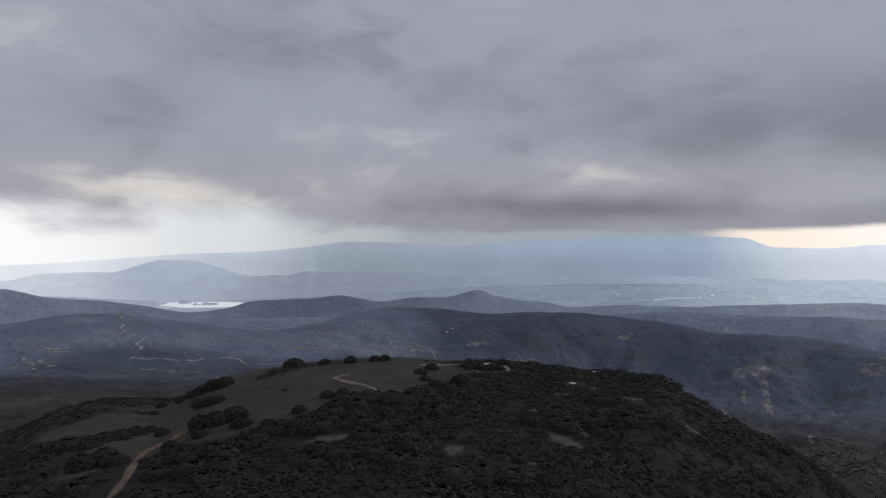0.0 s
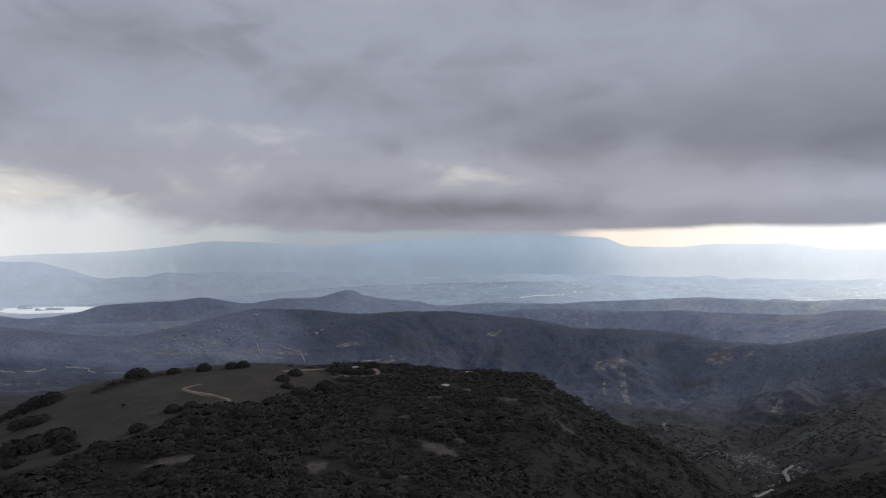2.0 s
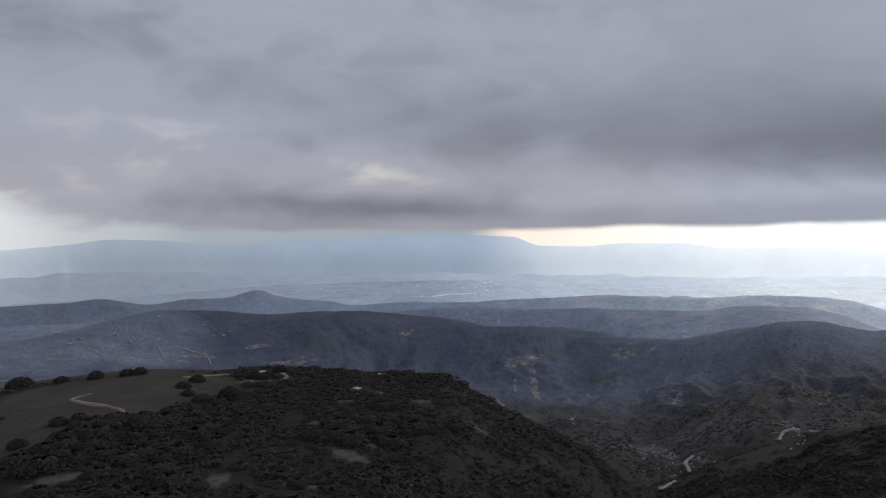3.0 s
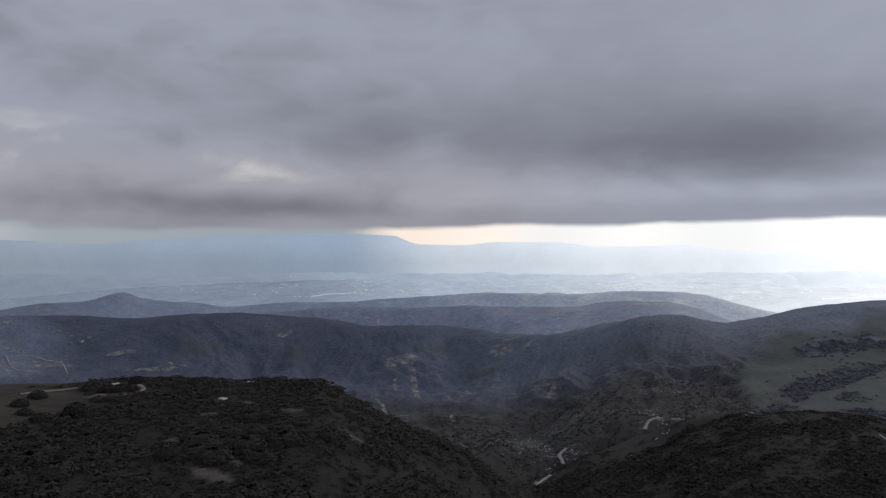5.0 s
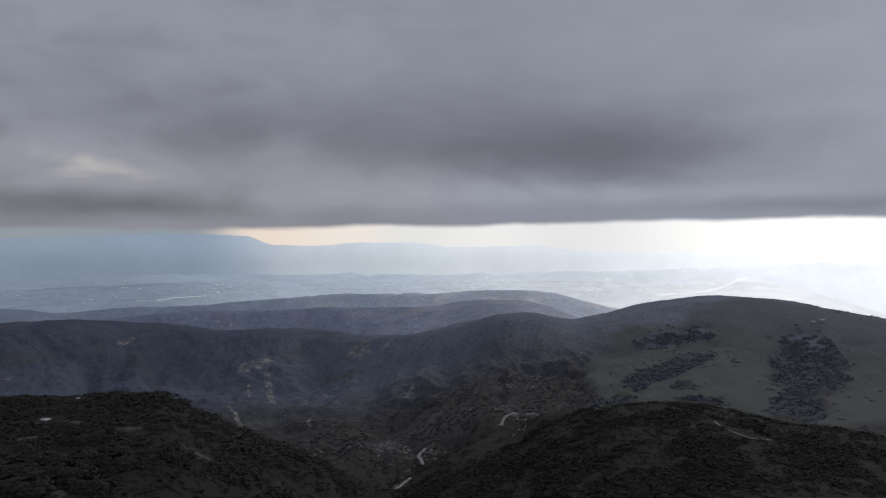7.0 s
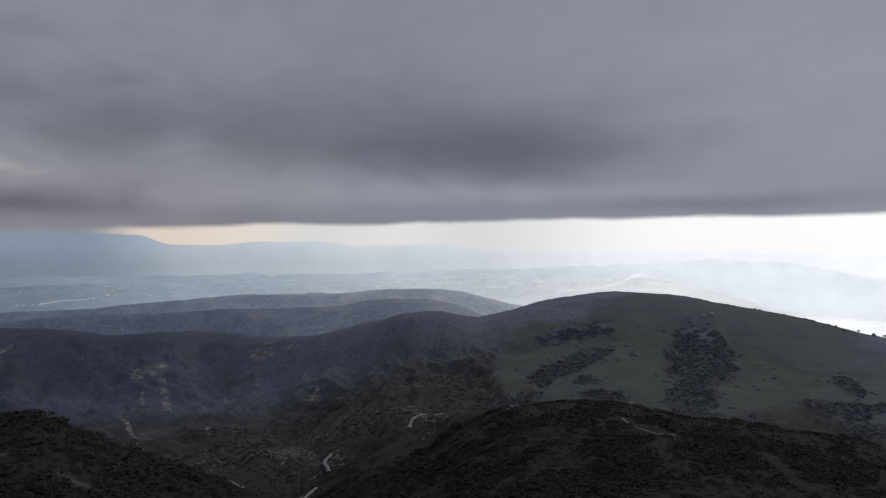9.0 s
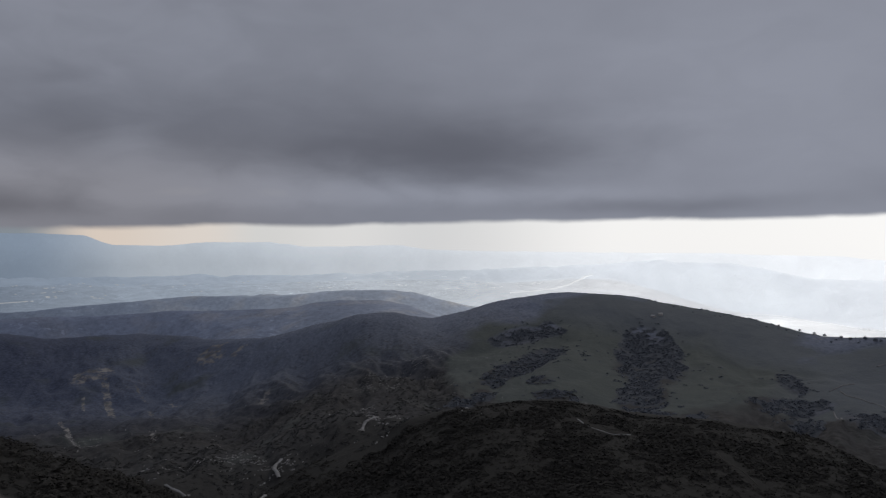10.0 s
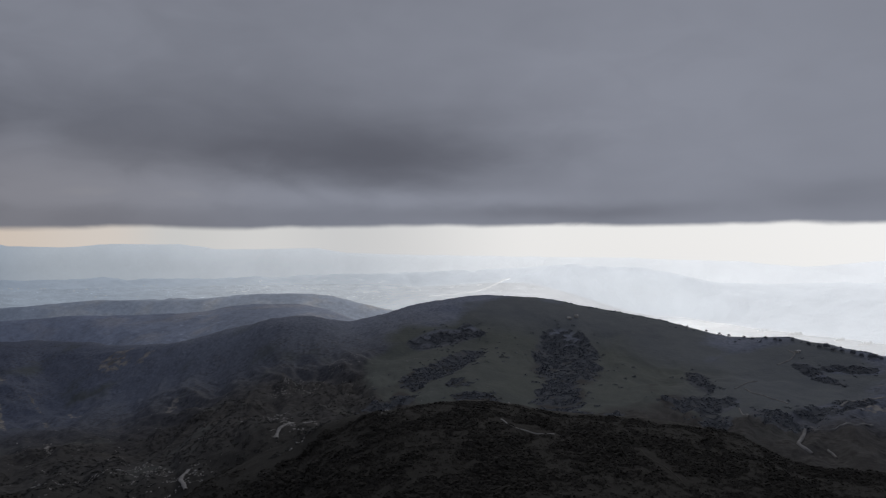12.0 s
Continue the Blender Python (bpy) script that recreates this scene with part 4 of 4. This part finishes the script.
for name, n, az0, az1, r0, r1, kinds, low, high in (("chaparral_front", 8500, -40, 34, 150, 350, near_shapes, 1.4, 4.6), ("chaparral_east", 19000, 34, 98, 180, 455, mid_shapes, 1.4, 4.0), ("chaparral_flank", 7000, -42, 40, 350, 540, mid_shapes, 1.4, 3.6)):
    at = sown(rng, n, az0, az1, r0, r1, chaparral)
    scatter(name, at, low + (high - low) * rng.uniform(0, 1, len(at)) ** 2.2, kinds, rng, DARK_SCRUB if name == "chaparral_east" else SCRUB, THICKET, tall=0.44 if kinds is near_shapes else 0.40)
at = sown(rng, 36000, -20, 98, 150, 455, lambda x, y: np.where(x > 0.1 * y, 0.75, 0.3))
at = at[(grass_at(at[:, 0], at[:, 1]) < 0.2) & (soil_at(at[:, 0], at[:, 1]) < 0.2) & ~on_track(at[:, 0], at[:, 1], 3)]
scatter("low_scrub", at, rng.uniform(0.5, 1.3, len(at)), low_shapes, rng, SCRUB, "low brown scrub between the taller thickets", tall=0.5)
at = sown(rng, 14000, 20, 62, 480, 1350, slopes)
scatter("canyon_scrub", at, rng.uniform(0.9, 3.0, len(at)), far_shapes, rng, CANYON_SCRUB, "patchy dark scrub on the canyon sides and spurs", tall=0.5)
at = sown(rng, 34000, 46, 94, 760, 1850, lambda x, y: np.maximum(grove_at(x, y) * 0.85, 0.03 * np.clip(spots(x, y, GROVES_ROUND) * 2 - 0.3, 0, 1)))
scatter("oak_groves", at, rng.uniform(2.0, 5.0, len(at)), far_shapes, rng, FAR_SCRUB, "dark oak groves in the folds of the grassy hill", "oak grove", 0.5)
edge_az = rng.uniform(66, 87, 700)
edge_r = line_tables(np.sort(edge_az))[0][:, 7] + rng.uniform(-1, 0.3, 700) ** 3 * 90
at = np.stack([np.sin(np.radians(np.sort(edge_az))) * edge_r, np.cos(np.radians(np.sort(edge_az))) * edge_r], 1)
at = at[rng.uniform(0, 1, len(at)) < np.clip(0.35 + 1.6 * rough(at[:, 0] / 40, at[:, 1] / 40, 3), 0, 1) * np.clip((90 - np.degrees(np.arctan2(at[:, 0], at[:, 1])) + 8) / 18, 0.3, 1)]
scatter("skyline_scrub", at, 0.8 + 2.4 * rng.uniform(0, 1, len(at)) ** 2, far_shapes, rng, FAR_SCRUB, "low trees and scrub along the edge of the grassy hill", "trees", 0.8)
rock_shapes = [(BALL[0] * (1 + rng.uniform(-0.35, 0.35, (12, 1))) * np.array([1, 0.8, 0.7]), BALL[1]) for k in range(8)]
at = sown(rng, 120000, 20, 58, 430, 1500, lambda x, y: np.clip((spots(x, y, ROCKY) + spots(x, y, BARE)) * 1.2 + rough(x / 18, y / 18, 3) * 1.5 - 1.0, 0, 1) * 0.7)
scatter("boulders", at, rng.uniform(0.4, 1.25, len(at)), rock_shapes, rng, ROCK, "pale boulders and outcrops strewn on canyon slopes", "rocks", 0.8, False)


# ---- single shrubs, trees, pads and houses ----
def part(name, mesh, parent, label=""):
    ob = new(name, mesh)
    ob.parent = parent
    return tagged(ob, label) if label else ob


def trunk_mesh(rng, stems, height, thick, spread):
    """Tapered, leaning stems from one root."""
    vs, fs, count = [], [], 0
    for k in range(stems):
        a, lean = rng.uniform(0, 6.28), rng.uniform(0.2, 1.0) * spread
        for ring in range(4):
            t = ring / 3
            c = np.array([math.cos(a) * lean * t ** 1.3, math.sin(a) * lean * t ** 1.3, height * t - 0.4])
            w = thick * (1 - 0.65 * t)
            for q in range(6):
                vs.append(c + np.array([math.cos(q * math.pi / 3) * w, math.sin(q * math.pi / 3) * w, 0]))
        for ring in range(3):
            for q in range(6):
                i, j = count + ring * 6 + q, count + ring * 6 + (q + 1) % 6
                fs += [(i, j, j + 6), (i, j + 6, i + 6)]
        count += 24
    return np.array(vs), np.array(fs)


def plant(name, rng, lumps, leaves, stems, tall, low, label, category, mat=SCRUB):
    root = tagged(new(name), label, category)
    v, f = shrub_shape(rng, lumps, leaves, 0.055, low, 0.5)
    v[:, 2] *= tall
    part("crown", mesh_of("crown", v, f, mat, True), root)
    v, f = trunk_mesh(rng, stems, (low + 0.3) * tall, 0.07, 0.35)
    part("trunk", mesh_of("trunk", v, f, BARK), root, "grey-brown woody stems")
    return root


def set_out(kinds, places, group, rng, labels=()):
    """Puts the plants at (x, y, half width); the first ones are the originals."""
    z = height_at([p[0] for p in places], [p[1] for p in places])
    firsts = []
    for k, ((x, y, s), h) in enumerate(zip(places, z)):
        m = Matrix.LocRotScale((x, y, h - 0.1 * s), Euler((0, 0, rng.uniform(0, 6.28))), (s, s * rng.uniform(0.85, 1.15), s * rng.uniform(0.85, 1.15)))
        if k < len(kinds):
            firsts.append(m)
            tagged(kinds[k], group=group)
        else:
            tagged(copy_thing(kinds[k % len(kinds)], m), group=group)
    for ob, m in zip(kinds, firsts):
        ob.matrix_basis = m


shrubs = [plant("shrub", rng, 8, 1000, 3, 0.8, 0.28, "rounded dark evergreen shrub standing in dry grass", "shrub") for k in range(5)]
set_out(shrubs, [(-69, 361, 5.4), (-52, 352, 3.2), (-39, 351, 3.8), (-27, 350, 3.2), (-22, 349, 3.2), (-34, 277, 3.6), (-40, 278, 3.0), (-29, 275, 3.2), (-123, 370, 4.4), (-114, 360, 5.2), (-106, 350, 5.6), (-99, 344, 5.0),
                 (-132, 378, 3.0), (-103, 320, 4.6), (-97, 314, 4.6), (-92, 309, 4.2), (-86, 269, 5.4), (-80, 267, 5.8), (-74, 270, 5.4), (-117, 284, 4.6), (-118, 272, 4.8), (-116, 296, 3.2), (-91, 250, 3.2), (-87, 240, 3.4),
                 (-104, 235, 5.2), (-109, 239, 5.6), (-114, 234, 5.4), (-149, 396, 3.2), (-140, 362, 2.6), (27, 211, 2.8), (-62, 304, 0.9), (13, 302, 4.4), (-57, 252, 3.4), (-68, 258, 3.8), (-82, 255, 3.4), (-104, 277, 3.0),
                 (-104, 214, 3.6), (28, 330, 3.4), (24, 332, 3.2), (32, 331, 3.0), (36, 346, 3.6), (1, 331, 3.4), (-4, 318, 3.2), (-2, 306, 3.0), (3, 298, 3.6), (-48, 262, 3.0)], "single shrubs on the hill", rng)
oak_spots = sown(rng, 900, -32, 20, 168, 300, lambda x, y: np.clip(rough(x / 45 + 9, y / 45 + 1, 3) * 1.8 + 0.05, 0, 1) * (chaparral(x, y) > 0.3))
oaks = [plant("scrub_oak", rng, 8, 900, 3, 0.62, 0.24, "broad rounded scrub oak in dense dark chaparral", "scrub oak") for k in range(6)]
set_out(oaks, [(x, y, rng.uniform(3.2, 6.2)) for x, y in oak_spots[:230]], "scrub oaks on the near slope", rng)
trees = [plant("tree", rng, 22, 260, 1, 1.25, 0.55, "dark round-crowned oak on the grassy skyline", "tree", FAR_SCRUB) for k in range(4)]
set_out(trees, [(1840, 662, 5.0), (1679, 290, 4.4), (1650, 268, 4.8), (1643, 258, 3.8), (1642, 235, 4.0), (1630, 205, 4.5), (1612, 184, 5.0), (1604, 159, 5.0), (1609, 145, 4.5), (1600, 126, 5.5), (1595, 112, 5.0), (1592, 98, 5.0),
                (1589, 80, 4.5), (1586, 64, 5.0), (1766, 380, 4.0), (1763, 400, 3.6), (1763, 429, 3.6), (1752, 470, 3.0), (1746, 516, 3.0), (1722, 340, 3.6), (1700, 320, 4.0), (1620, 172, 6.0), (1598, 90, 6.0)], "oaks along the hill's edge", rng)


def box(x0, x1, y0, y1, z0, z1):
    v = np.array([(x, y, z) for z in (z0, z1) for x, y in ((x0, y0), (x1, y0), (x1, y1), (x0, y1))], float)
    f = np.array([(0, 3, 2, 1), (4, 5, 6, 7), (0, 1, 5, 4), (1, 2, 6, 5), (2, 3, 7, 6), (3, 0, 4, 7)])
    return v, f


def joined(*pieces):
    vs, fs, n = [], [], 0
    for v, f in pieces:
        vs.append(v), fs.append(f + n)
        n += len(v)
    return np.concatenate(vs), np.concatenate(fs)


def concrete_pad():
    root = tagged(new("concrete_pad"), "pale square concrete pad among dark scrub", "concrete pad")
    part("slab", mesh_of("slab", *box(-1.1, 1.1, -1.1, 1.1, -0.9, 0.12), CONCRETE), root)
    part("kerb", mesh_of("kerb", *joined(box(-1.25, 1.25, 1.1, 1.25, -0.9, 0.2), box(-1.25, 1.25, -1.25, -1.1, -0.9, 0.2), box(1.1, 1.25, -1.1, 1.1, -0.9, 0.2), box(-1.25, -1.1, -1.1, 1.1, -0.9, 0.2)), CONCRETE), root)
    part("hatch", mesh_of("hatch", *box(-0.35, 0.35, -0.35, 0.35, 0.1, 0.25), CONCRETE), root, "small grey cover")
    return root


pad = concrete_pad()
for k, (x, y, turn) in enumerate(PADS):
    m = pose(x, y, height_at([x - 2, x + 2, x, x], [y, y, y - 2, y + 2]).mean() + 0.15, 0, 0, turn)
    tagged(copy_thing(pad, m) if k else pad, group="pads on the scrub hill")
    if not k:
        pad.matrix_basis = m


def house(rng, width, depth, wall, rise, label):
    root = tagged(new("house"), label, "house")
    part("wall", mesh_of("wall", *box(-width, width, -depth, depth, -2.0, wall), PLASTER), root)
    v = np.array([(-width - .5, -depth - .5, wall), (width + .5, -depth - .5, wall), (width + .5, depth + .5, wall), (-width - .5, depth + .5, wall), (-width - .3, 0, wall + rise), (width + .3, 0, wall + rise)])
    f = np.array([(0, 1, 5), (0, 5, 4), (2, 3, 4), (2, 4, 5), (1, 2, 5), (3, 0, 4), (0, 3, 2), (0, 2, 1)])
    part("roof", mesh_of("roof", v, f, ROOF), root, "pale metal roof")
    part("door", mesh_of("door", *box(-0.5, 0.5, -depth - 0.08, -depth + 0.02, 0, 2.05), BARK), root, "dark door")
    return root


houses = [house(rng, 5, 3.4, 2.8, 1.5, "small pale farmhouse in the valley scrub"), house(rng, 7, 3.4, 2.8, 1.2, "long pale farm shed in the valley scrub"), house(rng, 4.4, 3.4, 4.8, 1.4, "pale two-storey farmhouse in the valley scrub")]
spread = [(-931, 1741), (-912, 1745), (-861, 1587), (-825, 1489), (-800, 1508), (-899, 1772), (-937, 1645), (-880, 1610), (-890, 1590), (-1100, 2250), (-919, 2124), (-907, 2156), (-403, 2300), (54, 2282), (73, 2298),
          (26, 2270), (195, 2032), (263, 2054), (-136, 2390), (-1, 2350), (1601, 686), (1580, 694), (1559, 217), (-497, 1850), (-350, 2180), (-330, 2230), (-240, 2260), (-200, 2210)]
for k, (x, y) in enumerate(spread):
    m = Matrix.LocRotScale((x, y, height_at(x, y)[0] + 0.3), Euler((0, 0, rng.uniform(0, 6.28))), None)
    if k < 3:
        houses[k].matrix_basis = m
        tagged(houses[k], group="scattered farm buildings")
    else:
        tagged(copy_thing(houses[k % 3], m), group="scattered farm buildings")

# far settlements on the valley floor
def town(x, y):
    east = np.clip((np.degrees(np.arctan2(x, y)) - 10) / 8, 0.12, 1)
    return np.clip(rough(x / 170 + 2, y / 60 + 6, 4) * 1.8 - 0.9, 0, 1) * east


at = sown(rng, 9000, 4, 62, 3450, 4300, town)
pieces, count = [[], []], 0
zs = height_at(at[:, 0], at[:, 1])
for (x, y), z in zip(at, zs):
    w, d, h = rng.uniform(2, 7), rng.uniform(2, 5), rng.uniform(1, 2.5)
    v, f = box(-w, w, -d, d, -3, h)
    pieces[0].append(v + np.array([x, y, z])), pieces[1].append(f + count)
    count += 8
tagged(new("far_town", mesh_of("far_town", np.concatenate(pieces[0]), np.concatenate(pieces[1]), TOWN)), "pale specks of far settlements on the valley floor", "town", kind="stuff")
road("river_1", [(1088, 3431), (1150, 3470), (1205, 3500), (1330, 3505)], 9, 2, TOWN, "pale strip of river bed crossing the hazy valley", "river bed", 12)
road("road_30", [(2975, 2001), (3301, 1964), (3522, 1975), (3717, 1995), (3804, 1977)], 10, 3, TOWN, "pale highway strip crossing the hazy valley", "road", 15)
